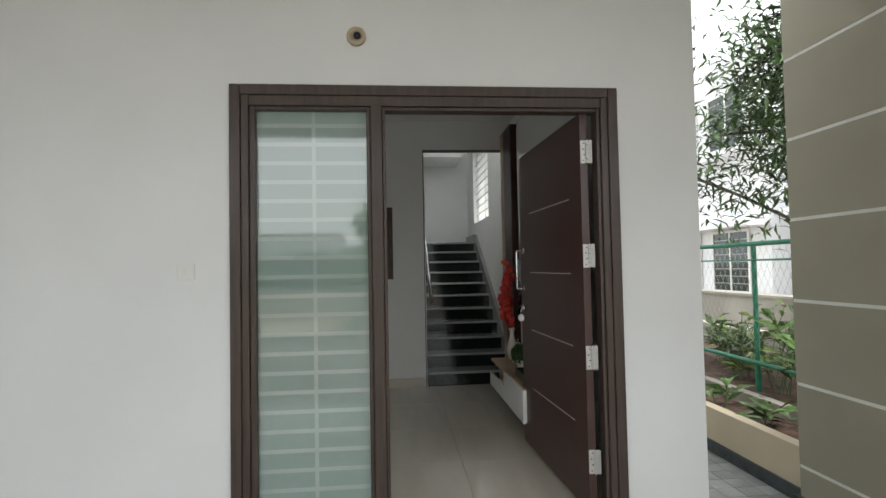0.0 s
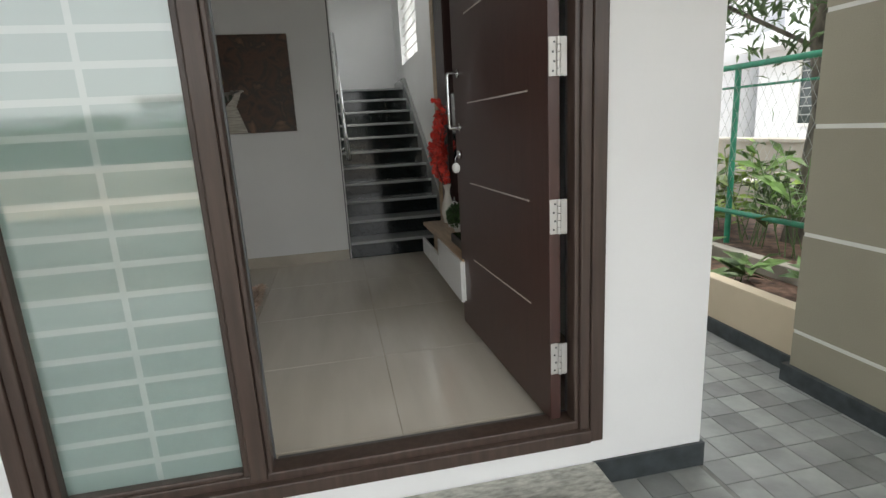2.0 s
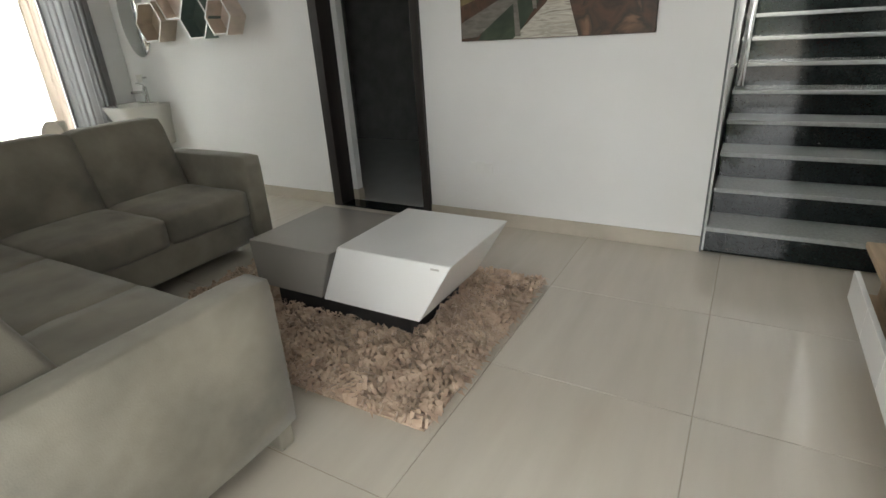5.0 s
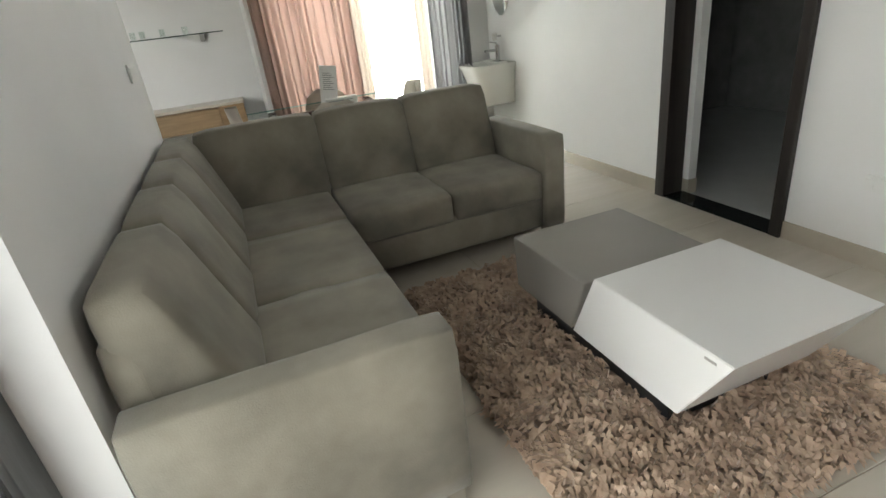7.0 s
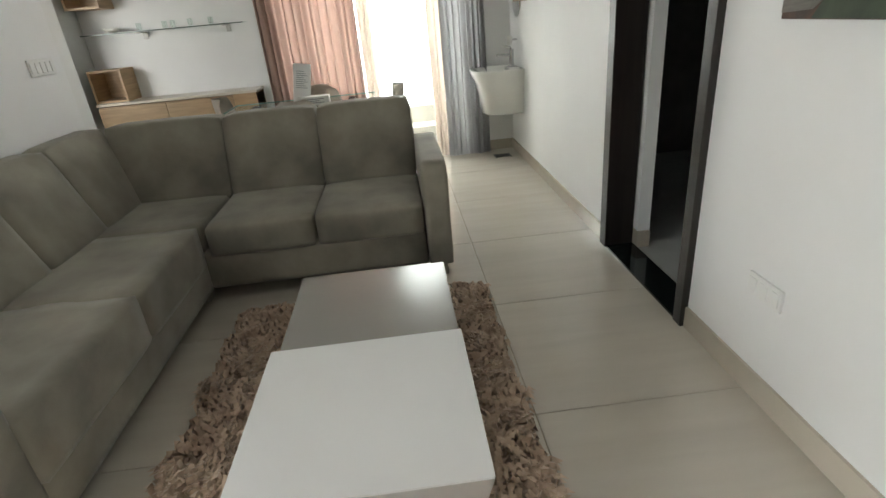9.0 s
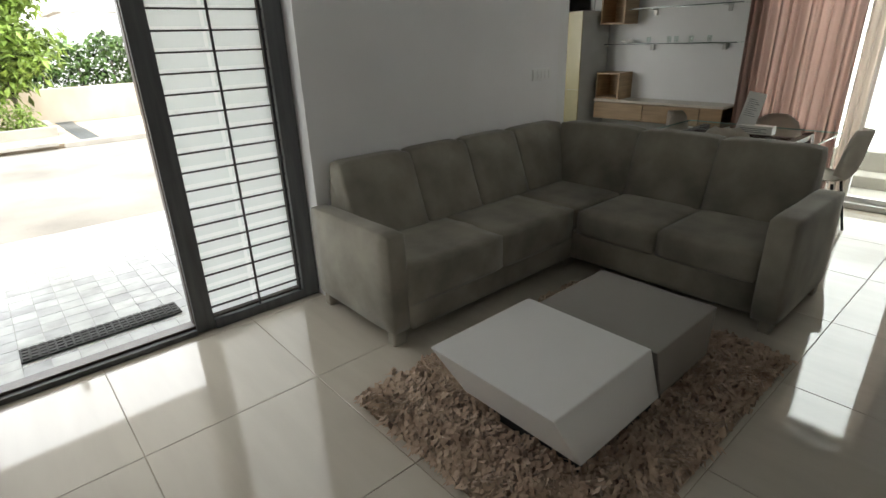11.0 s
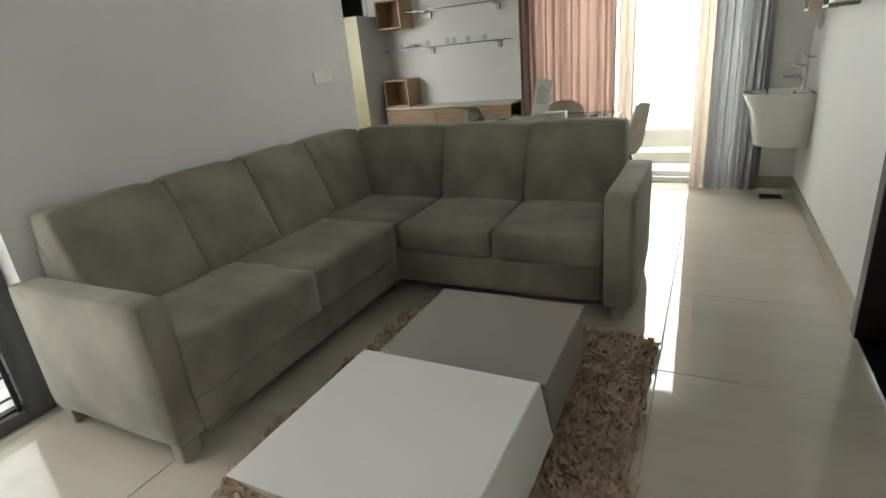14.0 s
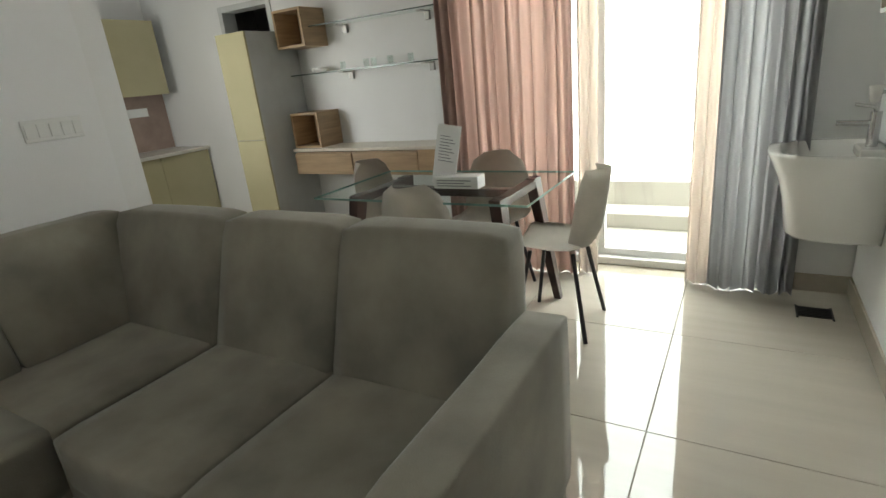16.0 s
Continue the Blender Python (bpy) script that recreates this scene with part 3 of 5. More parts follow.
struct(boxes("ground_neighbour", CONCRETE, (5.2, 30, -4, 30, -0.48, 0.0)), "concrete yard of the next house", "ground")

# ---- living room ----
def cushion(name, x0, x1, y0, y1, z0, z1, m=SOFA, r=0.05, puff=0.02, lean=None):
    """A padded block with rounded edges and swelling faces."""
    bm = bmesh.new()
    bmesh.ops.create_cube(bm, size=1)
    bmesh.ops.subdivide_edges(bm, edges=bm.edges[:], cuts=7, use_grid_fill=True)
    sx, sy, sz = x1 - x0, y1 - y0, z1 - z0
    for v in bm.verts:
        c = v.co * 2
        p = Vector((c.x * sx / 2, c.y * sy / 2, c.z * sz / 2))
        q = Vector([max(-h + r, min(h - r, k)) for k, h in zip(p, (sx / 2, sy / 2, sz / 2))])
        dlt = p - q
        p = q + (dlt.normalized() * r if dlt.length > 1e-6 else Vector())
        bulge = [(1 - c[(a + 1) % 3] ** 2) * (1 - c[(a + 2) % 3] ** 2) for a in range(3)]
        for a in range(3):
            if abs(c[a]) > 0.999:
                p[a] += math.copysign(puff * bulge[a], c[a])
        if lean:
            p.x += lean[0] * (c.z + 1) / 2 * (0.1 + 0.45 * (c.x + 1))
            p.y += lean[1] * (c.z + 1) / 2 * (0.1 + 0.45 * (c.y + 1))
        p.z += 0.004 * noise.noise(p * 5 + Vector((x0, y0, z0)))
        v.co = p + Vector((0, 0, sz / 2))
    ob = new(name, mesh_of(name, bm, m, True))
    ob.location = ((x0 + x1) / 2, (y0 + y1) / 2, z0)
    return ob


sofa = root("corner_sofa", -2.0, 0.7, 0, "brown-grey suede L-shaped corner sofa against the wall", "sofa")
under(sofa,
      cushion("base", -2.4, -0.79, 0.30, 1.096, 0.09, 0.31, r=0.01, puff=0), cushion("base", -3.04, -2.225, 0.30, 2.29, 0.09, 0.31, r=0.02, puff=0),
      cushion("armrest", -0.80, -0.672, 0.27, 1.075, 0.085, 0.655, r=0.022, puff=0.002), cushion("armrest", -3.03, -2.195, 2.287, 2.432, 0.085, 0.665, r=0.022, puff=0.002),
      cushion("back_frame", -3.05, -0.82, 0.258, 0.36, 0.10, 0.80, r=0.03, puff=0), cushion("back_frame", -3.08, -2.99, 0.30, 2.28, 0.10, 0.80, r=0.03, puff=0))
XA = [-0.83, -1.37, -1.87, -2.39, -2.98]
for a, b in zip(XA, XA[1:]):
    under(sofa, cushion("back_cushion", b + 0.001, a - 0.001, 0.285, 0.60, 0.42, 0.905, r=0.032, puff=0.010, lean=(0, -0.185)))
YB = [0.42, 1.128, 1.702, 2.285]
for a, b in zip(YB, YB[1:]):
    under(sofa, cushion("back_cushion", -3.075, -2.77, a + 0.001, b - 0.001, 0.42, 0.905, r=0.032, puff=0.010, lean=(-0.165, 0)))
XS = [-0.795, -1.51, -2.222]
for a, b in zip(XS, XS[1:]):
    under(sofa, cushion("seat_cushion", b - 0.012, a + 0.012, 0.45, 1.10, 0.23, 0.458, r=0.012, puff=0.0))
under(sofa, cushion("seat_cushion", -2.93, -2.222, 0.45, 1.105, 0.285, 0.458, r=0.022, puff=0.004))
for a, b in ((1.128, 1.70), (1.702, 2.285)):
    under(sofa, cushion("seat_cushion", -2.95, -2.205, a, b, 0.275, 0.458, r=0.032, puff=0.008))
for x, y in ((-0.735, 0.33), (-0.735, 1.02), (-2.29, 1.02), (-2.29, 2.36), (-2.97, 2.38), (-2.97, 0.36)):
    under(sofa, boxes("foot", SOFA, (x - 0.045, x + 0.045, y - 0.032, y + 0.032, 0, 0.095), bevel=0.01))

# coffee table: two interlocking lacquered blocks on a dark plinth
TX0, TXM, TX1, TY0, TY1, TZ = -1.592, -0.99, -0.395, 1.732, 2.333, 0.452


def slab(name, top, bottom, z1, z0, m):
    bm = bmesh.new()
    a = [bm.verts.new((x, y, z1)) for x, y in top]
    b = [bm.verts.new((x, y, z0)) for x, y in bottom]
    bm.faces.new(a), bm.faces.new(list(reversed(b)))
    for i in range(4):
        bm.faces.new((a[i], b[i], b[(i + 1) % 4], a[(i + 1) % 4]))
    bmesh.ops.recalc_face_normals(bm, faces=bm.faces)
    bmesh.ops.bevel(bm, geom=bm.edges[:], offset=0.003, segments=2, affect="EDGES")
    return new(name, mesh_of(name, bm, m))


tb = root("coffee_table", 0, 0, 0, "low white and grey lacquered coffee table with slanted faces", "table")
under(tb, slab("white_block", [(TXM, TY0), (TX1, TY0), (TX1, TY1), (TXM, TY1)], [(-1.13, TY0 + 0.005), (-0.575, TY0 + 0.005), (-0.575, TY1 - 0.005), (-1.13, TY1 - 0.005)], TZ, 0.15, WHITELAC),
      slab("grey_block", [(TX0, TY0 + 0.003), (TXM - 0.06, TY0 + 0.003), (TXM - 0.06, TY1 - 0.003), (TX0, TY1 - 0.003)], [(TX0 + 0.01, TY0 + 0.008), (-1.145, TY0 + 0.008), (-1.145, TY1 - 0.008), (TX0 + 0.01, TY1 - 0.008)], 0.402, 0.15, GREYLAC),
      boxes("plinth", BLACKMATT, (-1.50, -0.66, TY0 + 0.06, TY1 - 0.06, 0.015, 0.15)), boxes("badge", SATIN, (-0.49, -0.45, TY0 - 0.002, TY0 + 0.002, 0.425, 0.433)))

# shaggy rug: woven base and thousands of bent yarn tufts
rug = root("shag_rug", -1.17, 1.93, 0, "brown shaggy rug lying under the coffee table", "rug")
RX0, RX1, RY0, RY1 = -2.07, -0.27, 1.27, 2.58
under(rug, boxes("backing", RUG, (RX0 + 0.02, RX1 - 0.02, RY0 + 0.02, RY1 - 0.02, 0.003, 0.014)))
rnd = random.Random(3)
vs, fs = [], []
for k in range(20000):
    x, y = rnd.uniform(RX0 + 0.015, RX1 - 0.015), rnd.uniform(RY0 + 0.015, RY1 - 0.015)
    if -1.46 < x < -0.66 and TY0 + 0.1 < y < TY1 - 0.1:
        continue
    a = 4 * noise.noise(Vector((x * 5, y * 5, 0))) + rnd.uniform(-0.9, 0.9)
    ln, h, wd = rnd.uniform(0.03, 0.062), rnd.uniform(0.026, 0.058) * (1 + 0.5 * noise.noise(Vector((x * 14, y * 14, 5)))), rnd.uniform(0.006, 0.0125)
    dx, dy, px, py = math.cos(a), math.sin(a), -math.sin(a) * wd, math.cos(a) * wd
    i = len(vs)
    vs += [(x - px, y - py, 0.012), (x + px, y + py, 0.012), (x + dx * ln * 0.4 - px, y + dy * ln * 0.4 - py, h), (x + dx * ln * 0.4 + px, y + dy * ln * 0.4 + py, h), (x + dx * ln, y + dy * ln, h * 0.75)]
    fs += [(i, i + 1, i + 3, i + 2), (i + 2, i + 3, i + 4)]
me = bpy.data.meshes.new("yarn")
me.from_pydata(vs, [], fs)
me.materials.append(RUG)
under(rug, tagged(new("yarn", me), kind="stuff"))

# picture on the back wall
PXA, PXB, PZA, PZB = -1.138, 0.064, 1.268, 2.11
pic = root("canvas_painting", -0.54, BACK - 0.02, PZA, "autumn landscape painting of a boardwalk on canvas", "painting")


def paint(name, cols, scale, stretch=(1, 1, 1)):
    m = bpy.data.materials.new(name)
    m.use_nodes = True
    n, l = m.node_tree.nodes, m.node_tree.links
    tc, mp, tx, rp = n.new("ShaderNodeTexCoord"), n.new("ShaderNodeMapping"), n.new("ShaderNodeTexNoise"), n.new("ShaderNodeValToRGB")
    mp.inputs["Scale"].default_value = stretch
    tx.inputs["Scale"].default_value, tx.inputs["Detail"].default_value, tx.inputs["Distortion"].default_value = scale, 8, 0.6
    e = rp.color_ramp.elements
    e[0].position, e[0].color = 0.3, (*cols[0], 1)
    e[1].position, e[1].color = 0.72, (*cols[-1], 1)
    for k, c in enumerate(cols[1:-1]):
        z = e.new(0.3 + 0.42 * (k + 1) / (len(cols) - 1))
        z.color = (*c, 1)
    l.new(tc.outputs["Object"], mp.inputs[0]), l.new(mp.outputs[0], tx.inputs["Vector"]), l.new(tx.outputs[0], rp.inputs[0])
    b = n["Principled BSDF"]
    l.new(rp.outputs[0], b.inputs["Base Color"])
    b.inputs["Roughness"].default_value = 0.5
    bp = n.new("ShaderNodeBump")
    bp.inputs["Strength"].default_value, bp.inputs["Distance"].default_value = 0.4, 0.003
    l.new(tx.outputs[0], bp.inputs["Height"]), l.new(bp.outputs[0], b.inputs["Normal"])
    return m


P_AUT = paint("paint_autumn", [(0.025, 0.018, 0.012), (0.09, 0.045, 0.025), (0.045, 0.03, 0.02), (0.20, 0.11, 0.06)], 7)
P_GRN = paint("paint_trees", [(0.04, 0.045, 0.02), (0.14, 0.12, 0.05), (0.21, 0.16, 0.07), (0.33, 0.32, 0.24)], 5)
P_SKY = paint("paint_sky", [(0.28, 0.30, 0.27), (0.42, 0.43, 0.38)], 3)
P_WOOD = paint("paint_boards", [(0.16, 0.14, 0.11), (0.55, 0.52, 0.45), (0.38, 0.35, 0.29), (0.66, 0.63, 0.56)], 5, (1.2, 1, 9))
P_ROAD = paint("paint_road", [(0.11, 0.10, 0.085), (0.22, 0.20, 0.17)], 6, (2, 1, 7))
P_RIV = paint("paint_water", [(0.015, 0.022, 0.015), (0.05, 0.07, 0.04)], 9)
under(pic, boxes("canvas", P_AUT, (PXA, PXB, BACK - 0.035, BACK - 0.003, PZA, PZB), bevel=0.003))


def dab(m, k, *uv):
    """A painted area; u and v run from 0 to 1 over the canvas."""
    o = prism("painted_area", [(u * (PXB - PXA), v * (PZB - PZA)) for u, v in uv], 0.0015, m)
    o.location = Vector((PXA, BACK - 0.0358 - 0.0008 * k, PZA)) - pic.location
    o.parent = pic


dab(P_GRN, 1, (0.003, 0.25), (0.35, 0.40), (0.52, 0.52), (0.5, 0.72), (0.42, 0.80), (0.3, 0.997), (0.003, 0.997))
dab(P_SKY, 2, (0.36, 0.62), (0.47, 0.56), (0.5, 0.66), (0.46, 0.74), (0.38, 0.76))
dab(P_RIV, 2, (0.10, 0.003), (0.32, 0.003), (0.44, 0.25), (0.62, 0.42), (0.42, 0.36), (0.2, 0.2))
dab(P_ROAD, 3, (0.003, 0.02), (0.003, 0.13), (0.45, 0.42), (0.62, 0.45), (0.62, 0.43), (0.42, 0.36), (0.10, 0.03))
dab(P_WOOD, 3, (0.30, 0.003), (0.645, 0.003), (0.585, 0.28), (0.63, 0.42), (0.655, 0.435), (0.64, 0.45), (0.60, 0.45), (0.56, 0.36), (0.47, 0.22))
for u, v, h in ((0.315, 0.02, 0.26), (0.41, 0.2, 0.17), (0.48, 0.29, 0.12), (0.53, 0.34, 0.09), (0.57, 0.38, 0.07)):
    dab(P_ROAD, 4, (u, v), (u + 0.03 * h * 4, v), (u + 0.01, v + h), (u - 0.012, v + h))
for u, v in ((0.37, 0.42), (0.2, 0.5)):
    dab(P_RIV, 3, (u, v), (u + 0.012, v), (u + 0.004, v + 0.4), (u - 0.006, v + 0.4))


def plate(name, x, z, y, w, h, out, label):
    """A wall plate of switches on a wall facing along y."""
    y0, y1 = sorted((y, y + 0.011 * out))
    ob = root(name, x, y, z, label, "switch" if "switch" in name else "socket")
    under(ob, boxes("plate", PLASTIC, (x - w / 2, x + w / 2, y0, y1, z - h / 2, z + h / 2), bevel=0.003))
    k = max(1, round(w / 0.05))
    s0, s1 = sorted((y + 0.008 * out, y + 0.015 * out))
    for i in range(k):
        c = x - w / 2 + (i + 0.5) * w / k
        under(ob, boxes("rocker", PLASTIC, (c - w / k * 0.36, c + w / k * 0.36, s0, s1, z - h * 0.32, z + h * 0.32), bevel=0.002))


plate("wall_switch", -2.885, 1.275, IN, 0.235, 0.09, 1, "white switch plate on the wall above the sofa")
plate("wall_socket", -1.03, 0.42, BACK, 0.17, 0.08, -1, "white double socket plate low on the wall")
plate("bell_switch", -0.97, 1.40, 0.0, 0.085, 0.09, -1, "white bell push switch on the front wall")
cc = root("cable_outlet", -0.09, 0, 2.64, "round cream cable outlet box on the wall", "outlet")
c1 = lathe("cup", [(0.05, 0), (0.05, 0.02), (0.03, 0.024), (0.028, 0.012), (0.012, 0.010)], PLANTBEIGE, (-0.09, 0, 2.64))
c1.rotation_euler = (math.pi / 2, 0, 0)
c2 = lathe("hole", [(0.018, 0), (0.018, 0.026)], BLACKMATT, (-0.085, 0, 2.642))
c2.rotation_euler = (math.pi / 2, 0, 0)
under(cc, c1, c2)

# television wall
tvp = root("wall_panelling", 1.45, 2.0, 0.44, "glossy white wall panel with slatted dark wood side panel", "panelling", kind="structure")
under(tvp, boxes("gloss_panel", GLOSSPANEL, (1.36, 1.497, 0.75, 2.46, 0.442, 2.9), bevel=0.002), boxes("backing_board", WHITELAC, (1.345, 1.358, 0.85, 2.40, 0.442, 1.45), bevel=0.002),
      boxes("recess_panel", TAUPE, (1.43, 1.497, 2.464, 2.778, 0.442, 2.9)),
      boxes("wood_panel", DARKWOOD, (1.372, 1.497, 2.78, 3.15, 0.0, 2.95), *[(1.36, 1.372, 2.784 + k * 0.0283, 2.804 + k * 0.0283, 0.0, 2.95) for k in range(13)]), boxes("oak_edge", OAK, (1.356, 1.497, 3.152, 3.30, 0.0, 2.95), bevel=0.003))
unit = root("tv_unit", 1.28, 1.9, 0.18, "wall-hung oak television unit with white drawer fronts", "cabinet")
UX, UY0, UY1 = 1.06, 1.21, 2.64
under(unit, boxes("top", OAKH, (UX + 0.015, 1.485, UY0 + 0.01, UY1, 0.415, 0.44), bevel=0.002), boxes("body", OAKH, (UX + 0.10, 1.485, UY0 + 0.01, UY1, 0.20, 0.415)),
      boxes("floor_panel", OAKH, (UX + 0.02, UX + 0.10, UY0 + 0.01, UY1, 0.185, 0.205)),
      boxes("drawer_front", WHITELAC, (UX, UX + 0.02, UY0, UY0 + 0.72, 0.176, 0.432), bevel=0.002), boxes("drawer_front", WHITELAC, (UX, UX + 0.02, UY0 + 0.724, UY0 + 1.07, 0.176, 0.305), bevel=0.002),
      boxes("drawer_front", WHITELAC, (UX, UX + 0.02, UY0 + 1.074, UY1 - 0.002, 0.176, 0.305), bevel=0.002), boxes("end_panel", WHITELAC, (UX + 0.02, 1.485, UY0 - 0.001, UY0 + 0.009, 0.185, 0.43)))
tv = root("television", 1.2, 1.75, 1.0, "black flat television on a wall arm", "television")
under(tv, boxes("housing", BLACKMATT, (1.219, 1.255, 0.98, 1.95, 0.925, 1.457), bevel=0.006), boxes("screen", BLACKGLOSS, (1.215, 1.22, 0.991, 1.939, 0.942, 1.448)), boxes("bezel_edge", SATIN, (1.2155, 1.2195, 0.985, 1.945, 0.9255, 0.9285)),
      boxes("back_box", BLACKMATT, (1.255, 1.298, 1.05, 1.93, 1.04, 1.45), (1.298, 1.31, 1.15, 1.8, 1.08, 1.4), bevel=0.006), boxes("wall_arm", BLACKMATT, (1.31, 1.345, 1.43, 1.49, 1.17, 1.23), (1.333, 1.345, 1.32, 1.60, 1.1, 1.3), bevel=0.004))
bx = root("set_top_box", 1.3, 1.5, 0.44, "black media box on the television unit", "box")
under(bx, boxes("case", BLACKMATT, (1.13, 1.34, 1.22, 1.77, 0.44, 0.50), bevel=0.006), boxes("lid", BLACKGLOSS, (1.138, 1.332, 1.23, 1.76, 0.5, 0.503)))

VX, VY, VZ = 1.275, 2.52, 0.44
vase = root("flower_vase", VX, VY, VZ, "pale slender wavy vase with red artificial blossom branches", "vase")
body = lathe("body", [(0.036, 0), (0.043, 0.03), (0.054, 0.08), (0.056, 0.11), (0.046, 0.16), (0.030, 0.21), (0.021, 0.25), (0.023, 0.28), (0.036, 0.322), (0.031, 0.322), (0.016, 0.26)], mat("vase_glaze", (0.66, 0.63, 0.57), 0.3, var=0.06), (VX, VY, VZ), 8)
body.scale = (1, 0.75, 1)
under(vase, body)
rnd = random.Random(8)


def blossom(bm, c, s):
    nrm = Vector((rnd.uniform(-1, 1), rnd.uniform(-1, 1), rnd.uniform(-0.6, 0.9))).normalized()
    q = nrm.to_track_quat("Z", "Y").to_matrix()
    for k in range(5):
        a = 2 * math.pi * k / 5 + rnd.uniform(-0.2, 0.2)
        pr = []
        for u, wv, h in ((0, 0.0, 0), (0.35, -0.30, 0.10), (0.8, -0.42, 0.12), (1.0, 0, 0.02), (0.8, 0.42, 0.12), (0.35, 0.30, 0.10)):
            p = Vector((u * s * math.cos(a) - wv * s * math.sin(a), u * s * math.sin(a) + wv * s * math.cos(a), h * s + rnd.uniform(-0.06, 0.06) * s))
            pr.append(bm.verts.new(c + q @ p))
        mid = bm.verts.new(c + q @ Vector((0.6 * s * math.cos(a), 0.6 * s * math.sin(a), 0.22 * s)))
        for i in range(6):
            bm.faces.new((pr[i], pr[(i + 1) % 6], mid))


def along(base, a, spread, h, t):
    """A point of a curved branch; t runs from 0 to 1."""
    return base + Vector((math.cos(a) * spread * t ** 1.4 - 0.045 * math.sin(3.0 * t), math.sin(a) * spread * t ** 1.4, h * t))


base = Vector((VX, VY, VZ + 0.26))
for a, spread, h, first in ((4.3, 0.06, 0.70, 0.28), (4.6, 0.08, 0.60, 0.25), (4.2, 0.20, 0.40, 0.72), (1.35, 0.21, 0.58, 0.3), (1.5, 0.17, 0.45, 0.3), (1.3, 0.10, 0.36, 0.3), (1.7, 0.06, 0.50, 0.25), (1.55, 0.22, 0.36, 0.45)):
    under(vase, tube("branch", [along(base, a, spread, h, t / 6) for t in range(7)], 0.003, STEM))
    bm = bmesh.new()
    for k in range(15):
        p = along(base, a, spread, h, first + (1 - first) * k / 14)
        off = Vector((rnd.uniform(-0.035, 0.028), rnd.uniform(-0.045, 0.045), rnd.uniform(-0.02, 0.02)))
        if k % 3 == 1:
            under(vase, tube("twig", [p - Vector((0, 0, 0.03)), p + off * 0.5, p + off], 0.0015, STEM))
        for q in range(5):
            blossom(bm, p + off + Vector((rnd.uniform(-0.028, 0.022), rnd.uniform(-0.028, 0.028), rnd.uniform(-0.025, 0.025))) - base, rnd.uniform(0.02, 0.031))
    o = tagged(new("blossom_cluster", mesh_of("blossom_cluster", bm, RED, True)), kind="stuff")
    o.location = base
    under(vase, o)

top = root("topiary_ball", 1.265, 2.09, 0.44, "small green artificial topiary in a white pot", "plant")
under(top, lathe("pot", [(0.035, 0), (0.05, 0.05), (0.052, 0.07), (0.045, 0.07), (0.04, 0.05)], PLASTIC, (1.265, 2.09, 0.44)))
vs, fs = [], []
for k in range(2600):
    d3 = Vector((rnd.gauss(0, 1), rnd.gauss(0, 1), rnd.gauss(0, 1))).normalized()
    c = d3 * rnd.uniform(0.055, 0.098)
    t1 = d3.orthogonal().normalized() * rnd.uniform(0.005, 0.009)
    t1.rotate(Matrix.Rotation(rnd.uniform(0, 6.28), 3, d3))
    t2 = d3.cross(t1) * 0.6 + d3 * rnd.uniform(0, 0.008)
    i = len(vs)
    vs += [c - t1, c - t2, c + t1, c + t2 + d3 * 0.004]
    fs.append((i, i + 1, i + 2, i + 3))
me = bpy.data.meshes.new("foliage")
me.from_pydata(vs, [], fs)
me.materials.append(BUSHLEAF)
o = new("foliage", me)
o.location = (1.265, 2.09, 0.565)
under(top, o)
bird = root("wire_ornament", 1.285, 2.31, 0.44, "small white wire cage ornament with a chrome finial", "ornament")
under(bird, *[tube("wire", [(1.285 + 0.055 * math.cos(a) * s, 2.31 + 0.055 * math.sin(a) * s, 0.445 + h) for s, h in ((1, 0), (1, 0.1), (0.85, 0.15), (0.4, 0.19), (0, 0.2))], 0.0022, PLASTIC) for a in [k * math.pi / 4 for k in range(8)]],
      tube("ring", [(1.285 + 0.055 * math.cos(k * 0.4), 2.31 + 0.055 * math.sin(k * 0.4), 0.445) for k in range(16)], 0.0025, PLASTIC, cyclic=True), tube("hook", [(1.285, 2.31, 0.645), (1.285, 2.32, 0.66), (1.285, 2.31, 0.68), (1.285, 2.30, 0.66), (1.285, 2.31, 0.645)], 0.006, STEEL))

# ---- dining area ----
wd = root("window_dining", -5.2, 2.1, 0, "tall glazed balcony door with a white frame", "window", kind="structure")
under(wd, boxes("frame", PLASTIC, (-5.22, -5.15, 1.2, 1.26, 0, 2.5), (-5.22, -5.15, 2.94, 3.0, 0, 2.5), (-5.22, -5.15, 1.26, 2.94, 2.44, 2.5), (-5.22, -5.13, 1.26, 2.94, 0, 0.05), (-5.24, -5.18, 1.26, 2.94, 0.05, 0.10), (-5.22, -5.16, 2.0, 2.045, 0.1, 2.44), bevel=0.004))
pane = boxes("pane", GLASS, (-5.2, -5.195, 1.26, 2.94, 0.1, 2.44))
pane.visible_shadow = False
under(wd, pane)
struct(boxes("balcony_ledge", CONCRETE, (-6.2, -5.25, 0.5, 3.6, -0.3, 0.02), (-6.35, -6.2, 0.5, 3.6, -0.3, 0.34), (-6.2, -5.9, 0.5, 3.6, 0.02, 0.14), bevel=0.01), "pale concrete ledge outside the balcony door", "ledge")
# Added panel that glows white, for the blown-out daylight beyond the balcony door.
bd = bpy.data.materials.new("glowing_backdrop")
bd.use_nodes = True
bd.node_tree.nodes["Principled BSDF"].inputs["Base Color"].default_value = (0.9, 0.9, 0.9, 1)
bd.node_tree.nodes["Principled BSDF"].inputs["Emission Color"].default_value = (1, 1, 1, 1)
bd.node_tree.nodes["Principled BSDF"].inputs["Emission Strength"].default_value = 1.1
